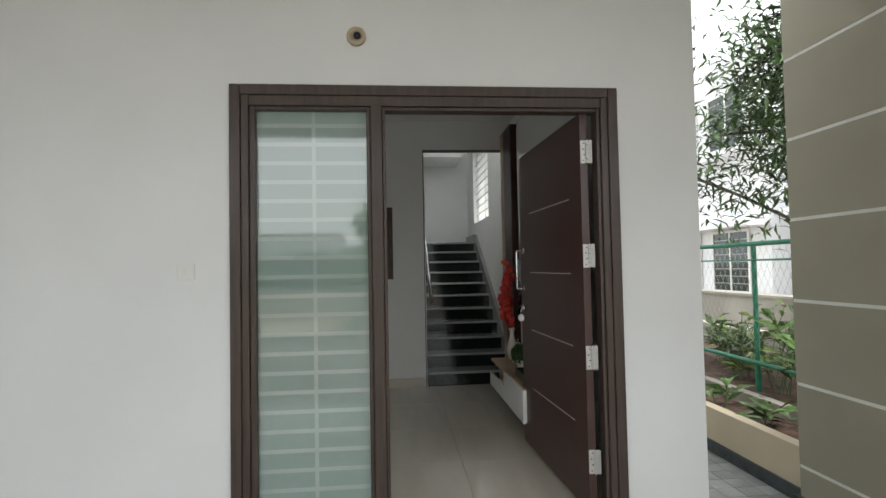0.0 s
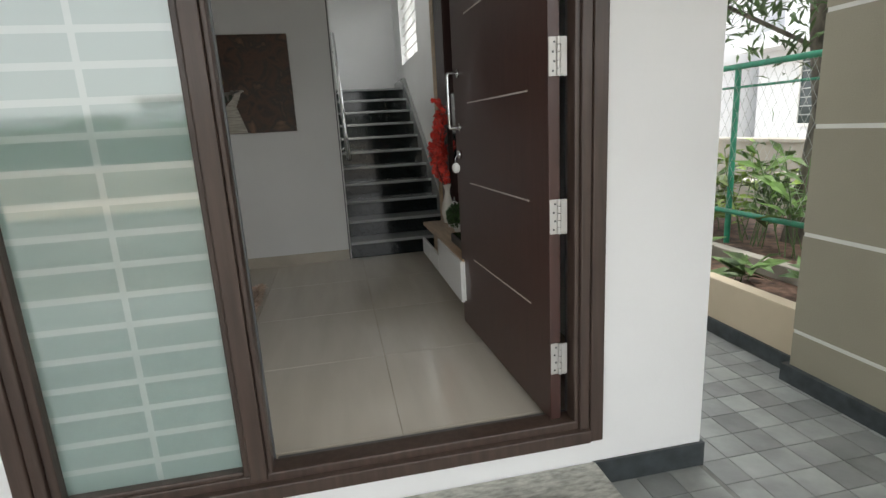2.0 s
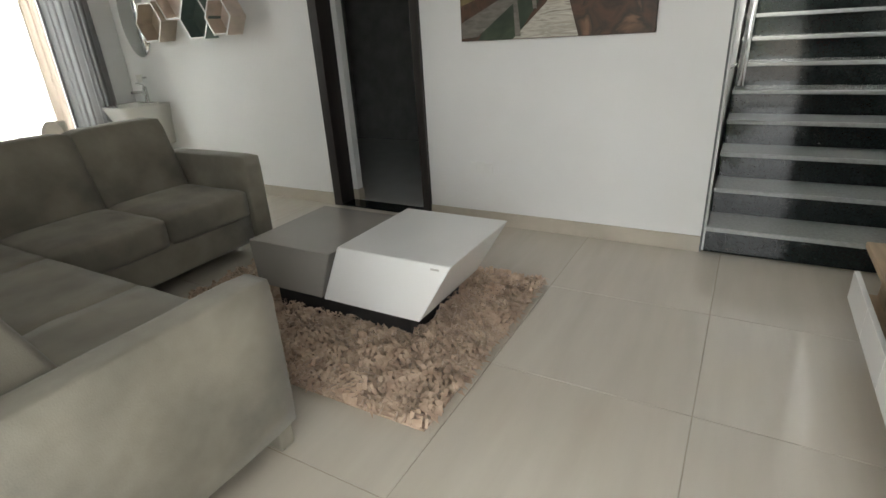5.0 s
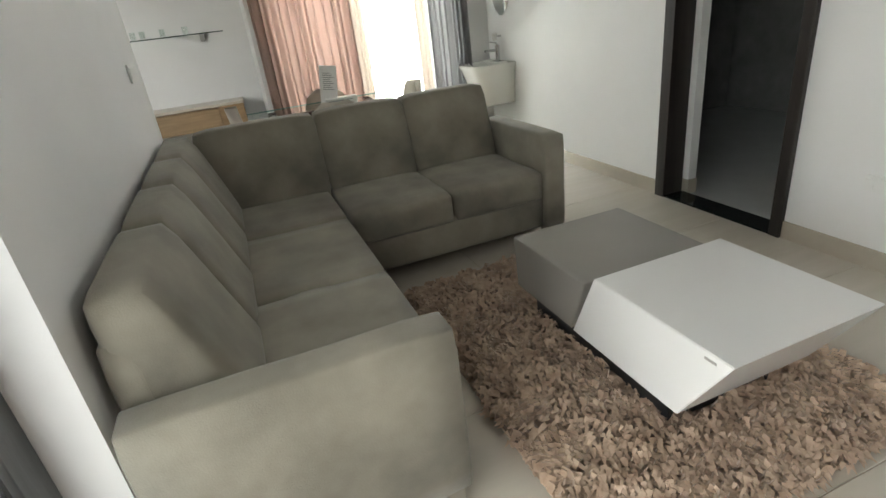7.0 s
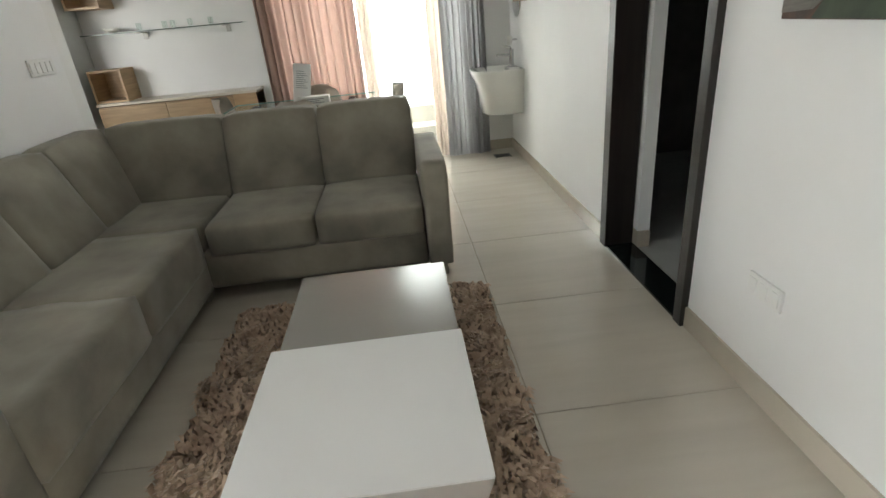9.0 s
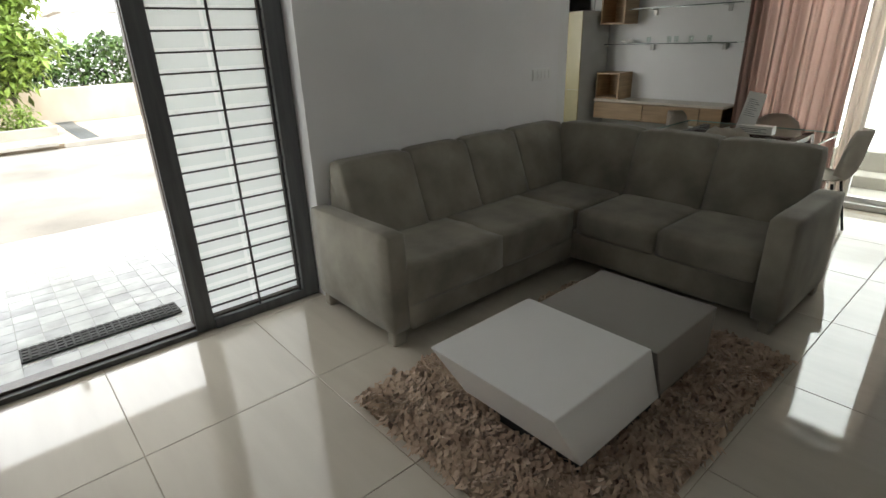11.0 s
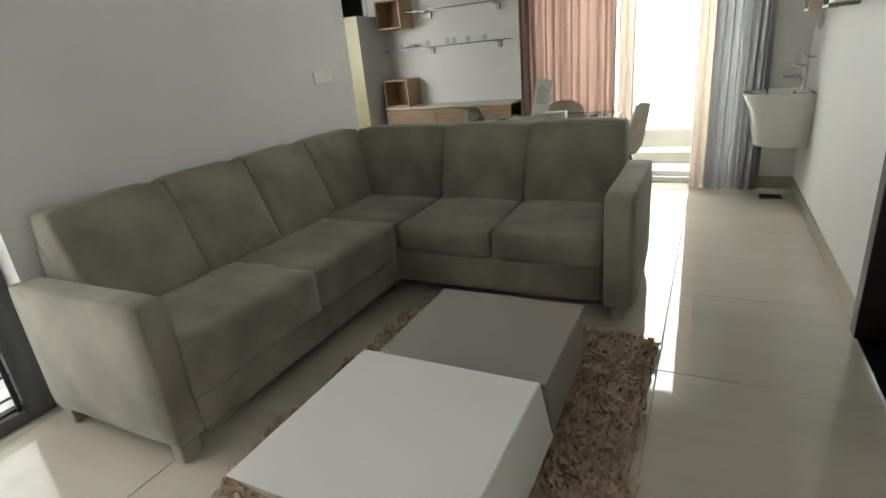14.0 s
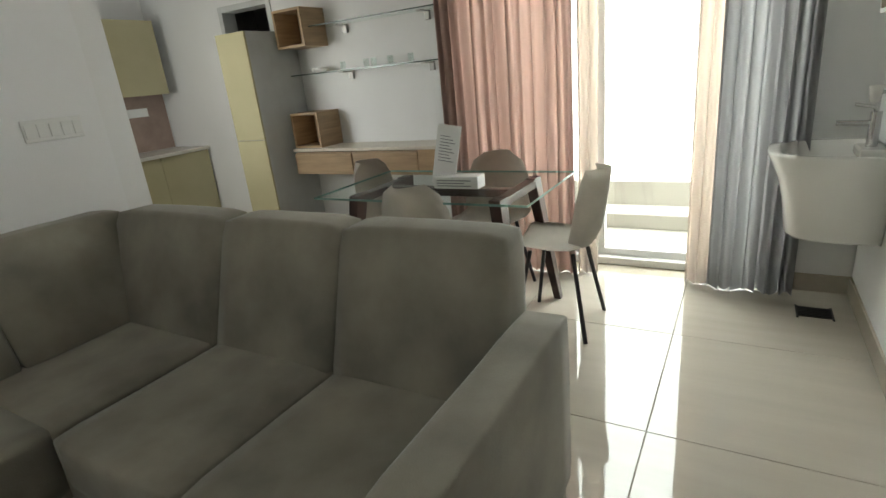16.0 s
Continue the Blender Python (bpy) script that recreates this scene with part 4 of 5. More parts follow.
struct(boxes("backdrop", bd, (-7.6, -7.5, -1.0, 5.5, -0.4, 5.0)), "plain white panel added to glow like the bright outdoors beyond the balcony", "backdrop")


def curtain(name, y0, y1, x, m, folds, label, amp=0.024, flare=0.0):
    bm = bmesh.new()
    n, lv = folds * 8, 8
    rows = []
    for k in range(lv + 1):
        z = 2.62 * (1 - k / lv) + 0.004 * k / lv
        t = 1 - z / 2.64
        rows.append([bm.verts.new((amp * (0.7 + 0.5 * t) * math.sin(i / 8 * 2 * math.pi + 0.5 * math.sin(i * 0.37) + 0.3 * t) + 0.008 * math.sin(i * 0.9), y0 + (y1 - y0) * i / n + 0.012 * math.sin(i * 0.61 + 2 * t) + flare * t * (i / n), z)) for i in range(n + 1)])
    for a, b in zip(rows, rows[1:]):
        for i in range(n):
            bm.faces.new((a[i], a[i + 1], b[i + 1], b[i]))
    bmesh.ops.solidify(bm, geom=bm.faces[:], thickness=0.002)
    ob = new("cloth", mesh_of("cloth", bm, m, True))
    r = root(name, x, (y0 + y1) / 2, 0, label, "curtain")
    ob.location = (x, 0, 0)
    under(r, ob)


curtain("curtain", 1.02, 1.93, -4.90, PINK, 15, "dusty pink pleated floor-length curtain")
curtain("curtain", 2.68, 3.10, -4.90, GREYC, 9, "grey pleated floor-length curtain")
curtain("sheer_curtain", 1.92, 2.05, -4.95, SHEER, 3, "pale sheer curtain at the window edge", 0.02)
curtain("sheer_curtain", 2.56, 2.70, -4.95, SHEER, 3, "pale sheer curtain at the window edge", 0.02)
struct(tube("curtain_rod", [(-4.93, 0.95, 2.65), (-4.93, 3.2, 2.65)], 0.013, STEEL), "steel curtain rod", "curtain rod")

tbl = root("dining_table", -4.17, 1.4, 0, "glass-topped dining table with dark wooden legs", "table")
under(tbl, boxes("glass_top", GLASS, (-4.55, -3.80, 0.78, 2.02, 0.75, 0.762), bevel=0.003), boxes("glass_edge", mat("glass_edge", (0.25, 0.42, 0.38), 0.1, bump=0.0), (-4.552, -4.549, 0.78, 2.02, 0.751, 0.761), (-3.801, -3.798, 0.78, 2.02, 0.751, 0.761), (-4.55, -3.80, 2.019, 2.022, 0.751, 0.761), (-4.55, -3.80, 0.778, 0.781, 0.751, 0.761)))
for x, y, sx, sy in ((-4.42, 0.98, -0.09, -0.1), (-3.94, 0.98, 0.09, -0.1), (-4.42, 1.82, -0.09, 0.1), (-3.94, 1.82, 0.09, 0.1)):
    bm = bmesh.new()
    a = [bm.verts.new((u * 0.045, v * 0.03, 0.75)) for u, v in ((-1, -1), (1, -1), (1, 1), (-1, 1))]
    b = [bm.verts.new((u * 0.022 + sx, v * 0.02 + sy, 0.0)) for u, v in ((-1, -1), (1, -1), (1, 1), (-1, 1))]
    bm.faces.new(a), bm.faces.new(b)
    for i in range(4):
        bm.faces.new((a[i], b[i], b[(i + 1) % 4], a[(i + 1) % 4]))
    bmesh.ops.recalc_face_normals(bm, faces=bm.faces)
    o = new("leg", mesh_of("leg", bm, DARKWOOD))
    o.location = (x, y, 0)
    under(tbl, o)
under(tbl, boxes("stretcher", DARKWOOD, (-4.42, -3.94, 0.95, 1.01, 0.70, 0.745), (-4.42, -3.94, 1.79, 1.85, 0.70, 0.745), (-4.21, -4.15, 1.01, 1.79, 0.70, 0.745), bevel=0.004))


def chair_at(x, y, turn):
    """A shell chair facing -y at turn 0."""
    c = root("dining_chair", 0, 0, 0, "beige fabric shell dining chair on thin dark legs", "chair", "chairs round the dining table")
    bm = bmesh.new()
    prof = [(-0.22, 0.445), (-0.2, 0.455), (-0.1, 0.45), (0.02, 0.44), (0.12, 0.445), (0.18, 0.47), (0.215, 0.53), (0.235, 0.62), (0.25, 0.72), (0.262, 0.80), (0.268, 0.85)]
    wid = [0.17, 0.19, 0.215, 0.22, 0.22, 0.22, 0.22, 0.215, 0.20, 0.165, 0.09]
    rows = []
    for (py, pz), w in zip(prof, wid):
        rows.append([bm.verts.new((w * u / 5, py - (0.10 * (u / 5) ** 2 if pz > 0.5 else 0), pz + (0.045 * (u / 5) ** 2 if pz < 0.5 else 0))) for u in range(-5, 6)])
    for a, b in zip(rows, rows[1:]):
        for i in range(10):
            bm.faces.new((a[i], b[i], b[i + 1], a[i + 1]))
    bmesh.ops.solidify(bm, geom=bm.faces[:], thickness=0.03)
    bmesh.ops.recalc_face_normals(bm, faces=bm.faces)
    under(c, new("shell", mesh_of("shell", bm, CHAIR, True)))
    for lx, ly in ((-1, -1), (1, -1), (-1, 1), (1, 1)):
        under(c, tube("leg", [(lx * 0.12, ly * 0.11, 0.44), (lx * 0.2, ly * 0.19, 0.0)], 0.011, BLACKMET))
    c.matrix_basis = pose(x, y, 0, 0, 0, turn)
    return c


ch = chair_at(-4.22, 2.02, 0)
for x, y, a in ((-3.96, 1.42, -90), (-4.52, 1.50, 90), (-4.42, 0.88, 180)):
    copy_thing(ch, pose(x, y, 0, 0, 0, a))

card = root("menu_card", -4.12, 1.45, 0.762, "white printed card leaning in a small acrylic stand", "card")
leafc = boxes("sheet", PAPER, (-4.11, -4.105, 1.36, 1.50, 0.775, 1.09))
leafc.rotation_euler = (radians(-9), radians(-8), 0)
under(card, leafc, boxes("stand", PLASTIC, (-4.15, -4.06, 1.40, 1.66, 0.764, 0.83), bevel=0.004), boxes("printed_lines", PRINT, *[(-4.0605, -4.059, 1.42, 1.62 - 0.04 * (k % 2), 0.777 + k * 0.014, 0.782 + k * 0.014) for k in range(3)]))
for k in range(9):
    q = boxes("printed_line", PRINT, (-4.1035, -4.1025, 1.385, 1.475 - 0.015 * (k % 3), 0.90 + k * 0.016, 0.904 + k * 0.016), at=(-4.1075, 1.43, 0.775))
    q.rotation_euler = leafc.rotation_euler
    under(card, q)

# wall units beside the curtains
sb = root("sideboard", -5.42, 0.0, 0.58, "wall-hung oak sideboard with a pale top", "sideboard")
under(sb, boxes("top", mat("pale_top", (0.66, 0.60, 0.52), 0.3, var=0.03), (-5.6, -5.25, -0.79, 0.80, 0.785, 0.81), bevel=0.003), boxes("body", OAKH, (-5.6, -5.27, -0.78, 0.79, 0.60, 0.775)),
      boxes("drawer_front", OAKH, (-5.27, -5.25, -0.78, -0.12, 0.58, 0.765), bevel=0.003), boxes("drawer_front", OAKH, (-5.27, -5.25, -0.11, 0.55, 0.58, 0.765), bevel=0.003), boxes("end_panel", OAK, (-5.6, -5.25, 0.56, 0.79, 0.58, 0.784), bevel=0.003))


def cube_shelf(y0, z0):
    s = root("cube_shelf", -5.45, y0 + 0.16, z0, "open oak cube shelf on the wall", "shelf", "oak cube shelves")
    under(s, boxes("shell", OAK, (-5.6, -5.3, y0, y0 + 0.02, z0, z0 + 0.31), (-5.6, -5.3, y0 + 0.30, y0 + 0.32, z0, z0 + 0.31), (-5.6, -5.3, y0 + 0.02, y0 + 0.30, z0, z0 + 0.02), (-5.6, -5.3, y0 + 0.02, y0 + 0.30, z0 + 0.29, z0 + 0.31)), boxes("back", OAK, (-5.598, -5.585, y0 + 0.02, y0 + 0.3, z0 + 0.02, z0 + 0.29)))


cube_shelf(-0.80, 1.67)
cube_shelf(-0.80, 0.812)
for z, y0, cups in ((1.82, -0.52, ()), (1.44, -0.78, (-0.25, 0.0, 0.08, 0.25, 0.45))):
    s = root("glass_shelf", -5.5, 0.1, z, "clear glass wall shelf on steel clips", "shelf", "glass shelves")
    under(s, boxes("glass", GLASS, (-5.59, -5.38, y0, 0.78, z, z + 0.008)), boxes("front_edge", mat("shelf_edge", (0.05, 0.09, 0.08), 0.15, bump=0.0), (-5.383, -5.379, y0, 0.78, z, z + 0.0085)))
    for y in (-0.25, 0.58):
        under(s, boxes("clip", SATIN, (-5.6, -5.44, y - 0.02, y + 0.02, z - 0.012, z), (-5.6, -5.57, y - 0.02, y + 0.02, z - 0.07, z - 0.012), bevel=0.003))
    for y in cups:
        gl = root("drinking_glass", -5.48, y, z + 0.009, "small clear drinking glass on the shelf", "glass", "glasses on the shelf")
        under(gl, lathe("bowl", [(0.022, 0), (0.024, 0.04), (0.026, 0.07), (0.024, 0.07), (0.023, 0.01)], GLASS, (-5.48, y, z + 0.009), 16))
dish = root("dish", -5.48, -0.52, 1.449, "small white dish on the glass shelf", "dish")
under(dish, lathe("bowl", [(0.03, 0), (0.07, 0.025), (0.075, 0.045), (0.07, 0.045), (0.03, 0.01)], CERAMIC, (-5.48, -0.52, 1.449)))

tall = root("tall_cupboard", -5.3, -1.15, 0, "tall beige laminate kitchen cupboard with a grey side", "cupboard")
under(tall, boxes("carcass", GREYPAN, (-5.595, -5.02, -1.21, -0.855, 0.0, 1.83), bevel=0.002), boxes("door", BEIGE, (-5.02, -5.0, -1.21, -0.855, 0.06, 0.93), bevel=0.002), boxes("door", BEIGE, (-5.02, -5.0, -1.21, -0.855, 0.935, 1.83), bevel=0.002), boxes("plinth", SATIN, (-5.03, -5.019, -1.21, -0.855, 0, 0.055)))
fu = root("door_frame_utility", -5.6, -1.45, 0, "pale grey frame of the utility doorway", "door frame", kind="structure")
under(fu, boxes("jamb", GREYPAN, (-5.75, -5.585, -1.81, -1.755, 0, 2.16), bevel=0.004), boxes("jamb", GREYPAN, (-5.75, -5.585, -1.145, -1.09, 0, 2.16), bevel=0.004), boxes("head", GREYPAN, (-5.75, -5.585, -1.755, -1.145, 2.105, 2.16), bevel=0.004))
ws = root("wall_sensor", -5.6, -1.44, 2.37, "small round white sensor with a dark eye on the wall", "sensor")
eye_ring = lathe("housing", [(0.05, 0), (0.05, 0.02), (0.036, 0.045), (0.02, 0.05)], PLASTIC, (-5.6, -1.44, 2.37))
eye_dot = lathe("eye", [(0.017, 0), (0.015, 0.054)], BLACKGLOSS, (-5.6, -1.44, 2.37))
eye_ring.rotation_euler = eye_dot.rotation_euler = (0, math.pi / 2, 0)
under(ws, eye_ring, eye_dot)
kc = root("kitchen_counter", -4.6, -2.7, 0, "beige kitchen base cupboards with a pale worktop", "cupboard")
under(kc, boxes("worktop", mat("worktop", (0.66, 0.64, 0.58), 0.2, var=0.05), (-5.58, -3.24, -3.0, -2.40, 0.79, 0.825), bevel=0.004), boxes("carcass", GREYPAN, (-5.58, -3.24, -3.0, -2.45, 0.1, 0.79)))
for k in range(4):
    under(kc, boxes("door", BEIGE, (-5.575 + k * 0.58, -5.0 + k * 0.58, -2.45, -2.43, 0.1, 0.785), bevel=0.002))
ku = root("wall_cupboard", -4.6, -2.85, 1.4, "beige laminate wall cupboards over the worktop", "cupboard")
under(ku, boxes("carcass", GREYPAN, (-5.45, -3.24, -3.018, -2.69, 1.42, 2.15)))
for k in range(4):
    under(ku, boxes("door", BEIGE, (-5.445 + k * 0.55, -4.9 + k * 0.55, -2.69, -2.67, 1.415, 2.15), bevel=0.002))
bs = struct(boxes("backsplash", BROWNTILE, (-5.58, -3.24, -3.018, -3.006, 0.825, 1.42)), "brown tiled kitchen splashback", "splashback")
ks = root("kitchen_socket", -5.2, -3.0, 1.25, "white socket plate on the splashback", "socket")
under(ks, boxes("plate", PLASTIC, (-5.35, -5.12, -3.006, -2.995, 1.2, 1.29), bevel=0.003), boxes("rocker", PLASTIC, *[(-5.33 + 0.07 * i, -5.28 + 0.07 * i, -2.998, -2.99, 1.22, 1.27) for i in range(3)]))

# wash basin on the back wall
basin = root("wash_basin", -4.7, 3.2, 0.44, "white ceramic half-pedestal wash basin on the wall", "basin")
bm = bmesh.new()
lay = [(0.44, 0.195, 0.34), (0.455, 0.21, 0.355), (0.60, 0.225, 0.375), (0.72, 0.24, 0.405), (0.80, 0.255, 0.44), (0.835, 0.265, 0.455), (0.845, 0.262, 0.45), (0.842, 0.235, 0.40), (0.78, 0.19, 0.33), (0.74, 0.10, 0.22)]
rings = []
for z, hw, dp in lay:
    rg = []
    for k in range(25):
        a = math.pi * k / 24
        cx, sy = math.cos(a), math.sin(a)
        rg.append(bm.verts.new((hw * math.copysign(abs(cx) ** 0.55, cx), -dp * abs(sy) ** 0.55, z - 0.44)))
    rings.append(rg)
for a, b in zip(rings, rings[1:]):
    for i in range(24):
        bm.faces.new((a[i], b[i], b[i + 1], a[i + 1]))
    bm.faces.new((a[0], a[24], b[24], b[0]))
bm.faces.new(rings[0]), bm.faces.new(rings[-1])
bmesh.ops.recalc_face_normals(bm, faces=bm.faces)
o = new("bowl", mesh_of("bowl", bm, CERAMIC, True))
o.location = (-4.70, BACK - 0.002, 0.44)
under(basin, o)
tap = root("basin_tap", -4.70, 3.33, 0.84, "chrome mixer tap on the wash basin", "tap")
under(tap, boxes("ledge", CERAMIC, (-4.8, -4.6, 3.27, 3.376, 0.80, 0.846), bevel=0.01), tube("body", [(-4.70, 3.32, 0.84), (-4.70, 3.32, 1.0)], 0.022, STEEL), tube("spout", [(-4.70, 3.32, 0.95), (-4.70, 3.18, 0.955)], 0.013, STEEL), tube("lever", [(-4.70, 3.32, 1.0), (-4.70, 3.31, 1.02), (-4.70, 3.24, 1.035)], 0.008, STEEL))
mir = root("oval_mirror", -4.66, BACK - 0.01, 1.28, "oval frameless mirror above the wash basin", "mirror")
mo = lathe("glass", [(0.24, 0), (0.25, 0.004), (0.25, 0.012), (0.0, 0.013)], mat("mirror_silver", (0.85, 0.87, 0.86), 0.02, 1.0, var=0.0, bump=0.0), (-4.66, BACK - 0.002, 1.62), 40)
mo.rotation_euler = (math.pi / 2, 0, 0)
mo.scale = (0.85, 1.4, 1)
under(mir, mo)
sp = root("soap_holder", -4.45, BACK - 0.03, 1.06, "small chrome soap holder on the wall", "soap holder")
under(sp, tube("arm", [(-4.72, BACK, 1.08), (-4.72, BACK - 0.06, 1.08)], 0.009, STEEL), lathe("cup", [(0.02, 0), (0.028, 0.07), (0.024, 0.07), (0.016, 0.01)], CERAMIC, (-4.72, BACK - 0.07, 1.04)))


def hexagon(x, z, r, m, depth):
    """An open hexagonal box shelf on the back wall."""
    h = root("hexagon_shelf", x, BACK, z, "hexagonal box shelf with a pale rim on the wall", "shelf", "hexagonal wall shelves")
    bm = bmesh.new()
    ro = [[bm.verts.new((q * math.cos(k * math.pi / 3), y, q * math.sin(k * math.pi / 3))) for k in range(6)] for q, y in ((r, 0), (r, -depth), (r - 0.018, -depth), (r - 0.018, -0.012))]
    for n, (a, b) in enumerate(zip(ro, ro[1:])):
        for i in range(6):
            fc = bm.faces.new((a[i], b[i], b[(i + 1) % 6], a[(i + 1) % 6]))
            fc.material_index = 1 if n == 1 else 0
    bm.faces.new(ro[3])
    bmesh.ops.recalc_face_normals(bm, faces=bm.faces)
    o = new("box", mesh_of("box", bm, [m, PLASTIC]))
    o.location = (x, BACK - 0.001, z)
    under(h, o)


HEXB = mat("hexagon_brown", (0.58, 0.49, 0.40), 0.5)
HEXP = mat("hexagon_pink", (0.70, 0.59, 0.51), 0.5)
HEXG = mat("hexagon_green", (0.16, 0.21, 0.19), 0.5)
hexagon(-4.22, 1.56, 0.19, HEXB, 0.16)
hexagon(-3.92, 1.73, 0.19, HEXP, 0.12)
hexagon(-3.62, 1.56, 0.19, HEXG, 0.14)
hexagon(-3.62, 1.90, 0.19, HEXB, 0.16)
hexagon(-3.30, 1.55, 0.16, HEXP, 0.16)
dr = root("floor_drain", -4.7, 3.2, 0, "dark square floor drain grate", "drain")
under(dr, boxes("grate", BLACKMATT, *[(-4.76 + k * 0.018, -4.748 + k * 0.018, 3.13, 3.27, 0.001, 0.004) for k in range(7)], (-4.77, -4.62, 3.12, 3.13, 0.001, 0.005), (-4.77, -4.62, 3.27, 3.28, 0.001, 0.005)))
struct(boxes("baseboard_bedroom", SKIRT, (-2.6, -2.303, 3.522, 3.6, 0, 0.1)), "beige tile skirting at the wall end", "baseboard")
struct(boxes("wall_bedroom_stub", WALL, (-2.6, -2.315, 3.53, 3.60, 0.1, 2.7)), "white wall end inside the inner doorway", "wall")

# ---- greenery and neighbours ----
def leaf_mesh(name, pts, m, ln, wd, rnd, droop=0.3, dirs=None):
    """Many small folded leaves at the points, as one mesh."""
    vs, fs = [], []
    for j, p in enumerate(pts):
        d = Vector(dirs[j]) if dirs else Vector((rnd.gauss(0, 1), rnd.gauss(0, 1), rnd.gauss(0, 0.6) - droop))
        d.normalize()
        s = d.cross(Vector((rnd.gauss(0, 0.5), rnd.gauss(0, 0.5), 1))).normalized()
        up = s.cross(d)
        l, w = ln * rnd.uniform(0.7, 1.3), wd * rnd.uniform(0.7, 1.3)
        p = Vector(p)
        i = len(vs)
        vs += [p, p + d * l * 0.5 + s * w + up * w * 0.4, p + d * l + up * (-l * 0.15), p + d * l * 0.5 - s * w + up * w * 0.4, p + d * l * 0.5]
        fs += [(i, i + 1, i + 4), (i + 1, i + 2, i + 4), (i + 2, i + 3, i + 4), (i + 3, i, i + 4)]
    me = bpy.data.meshes.new(name)
    me.from_pydata(vs, [], fs)
    me.materials.append(m)
    return me


def tree(name, x, y, z, h, crown, m, label, seed, n=5200, ln=0.16, wd=0.028, low=0.35, r0=0.06):
    """A tapered trunk with limbs and a crown of leaf clumps."""
    rnd = random.Random(seed)
    t = root(name, x, y, z, label, "tree")
    pts = [Vector((x + 0.06 * math.sin(k), y + 0.05 * math.cos(1.7 * k), z + h * 0.8 * k / 6)) for k in range(7)]
    trunk = tube("trunk", pts, r0, BARK)
    for v in trunk.data.vertices:
        f = 1 - 0.75 * min(1, max(0, v.co.z / (h * 0.8)))
        c = pts[min(6, max(0, round(v.co.z / (h * 0.8) * 6)))] - pts[0]
        v.co.x, v.co.y = c.x + (v.co.x - c.x) * f, c.y + (v.co.y - c.y) * f
    under(t, trunk)
    tips = []
    for b in range(16):
        u = low + (0.95 - low) * b / 15
        a = b * 2.4 + rnd.uniform(-0.3, 0.3)
        o = Vector((x, y, z + h * 0.8 * u))
        rr = crown * rnd.uniform(0.6, 1.05) * (1.1 - 0.7 * max(0, u - low) / (1 - low))
        e = o + Vector((math.cos(a) * rr, math.sin(a) * rr, h * rnd.uniform(0.06, 0.2)))
        mid = (o + e) / 2 + Vector((0, 0, 0.08 * h * rnd.uniform(0, 1)))
        under(t, tube("limb", [o, mid, e], r0 * 0.14, BARK))
        tips += [(o, mid, e)]
    lp = []
    for k in range(n):
        o, mid, e = rnd.choice(tips)
        u = rnd.uniform(0.25, 1.05)
        c = o.lerp(mid, u * 2) if u < 0.5 else mid.lerp(e, u * 2 - 1)
        s = crown * 0.16
        lp.append(c + Vector((rnd.gauss(0, s), rnd.gauss(0, s), rnd.gauss(0, s * 0.8))))
    under(t, tagged(new("foliage", leaf_mesh("foliage", lp, m, ln, wd, rnd)), kind="stuff"))
    return t


tree("street_tree", -0.2, -13.8, -0.3, 4.4, 1.15, LEAFY, "young bright green tree beside the street lamp", 4, 6000, 0.26, 0.05, 0.22)
tree("garden_tree", 4.15, 1.85, 0.05, 4.4, 1.6, LEAFD, "slender garden tree with drooping narrow leaves", 9, 7000, 0.15, 0.016, 0.42, 0.13)
rnd = random.Random(12)
pl1, pl2 = [], []
for k in range(26000):
    x = rnd.uniform(-16, 14)
    hgt = 2.0 + 0.5 * noise.noise(Vector((x * 0.5, 0, 0))) + 0.35 * noise.noise(Vector((x * 2, 3, 0)))
    pl1.append((x, -16.55 + rnd.gauss(0, 0.33), 0.1 + (hgt - 0.2) * rnd.random() ** 0.8))
hd = new("hedge", leaf_mesh("hedge", pl1, LEAF, 0.19, 0.055, rnd))
tagged(hd, "dense green hedge behind the boundary wall", "hedge", kind="stuff")
bmh = boxes("hedge_stems", BARK, *[(x, x + 0.05, -16.3, -16.25, -0.4, 1.3) for x in [-15.5 + 0.9 * k for k in range(33)]])
tagged(bmh, "brown hedge stems behind the wall", "hedge", kind="stuff")
pole = root("street_lamp", 0.42, -12.75, -0.3, "pale grey steel street lamp pole", "street lamp")
under(pole, lathe("pole", [(0.07, 0), (0.065, 1.5), (0.05, 5.5), (0.04, 6.5)], GALV, (0.42, -12.75, -0.3), 14), tube("arm", [(0.42, -12.75, 6.15), (0.42, -12.4, 6.4), (0.42, -11.8, 6.45)], 0.03, GALV), boxes("lamp_head", GALV, (0.34, 0.5, -11.9, -11.3, 6.4, 6.5), bevel=0.02))
tg = root("tree_kerb", 0.2, -13.3, -0.3, "whitewashed kerb ring round the street tree", "kerb", kind="structure")
under(tg, boxes("kerb_stone", CONCRETE, (-0.7, 1.1, -12.65, -12.5, -0.3, -0.05), (-0.7, -0.55, -14.2, -12.65, -0.3, -0.05), (0.95, 1.1, -14.2, -12.65, -0.3, -0.05), bevel=0.02), boxes("soil_patch", SOIL, (-0.55, 0.95, -14.2, -12.65, -0.3, -0.15)))
vsp = [(0.2 + rnd.uniform(-0.6, 0.6), -13.3 + rnd.uniform(-0.6, 0.6), rnd.uniform(-0.15, 0.4)) for k in range(500)]
ub = new("undergrowth", leaf_mesh("undergrowth", vsp, LEAFY, 0.2, 0.03, rnd))
tagged(ub, "low green growth round the tree", "plants", kind="stuff")
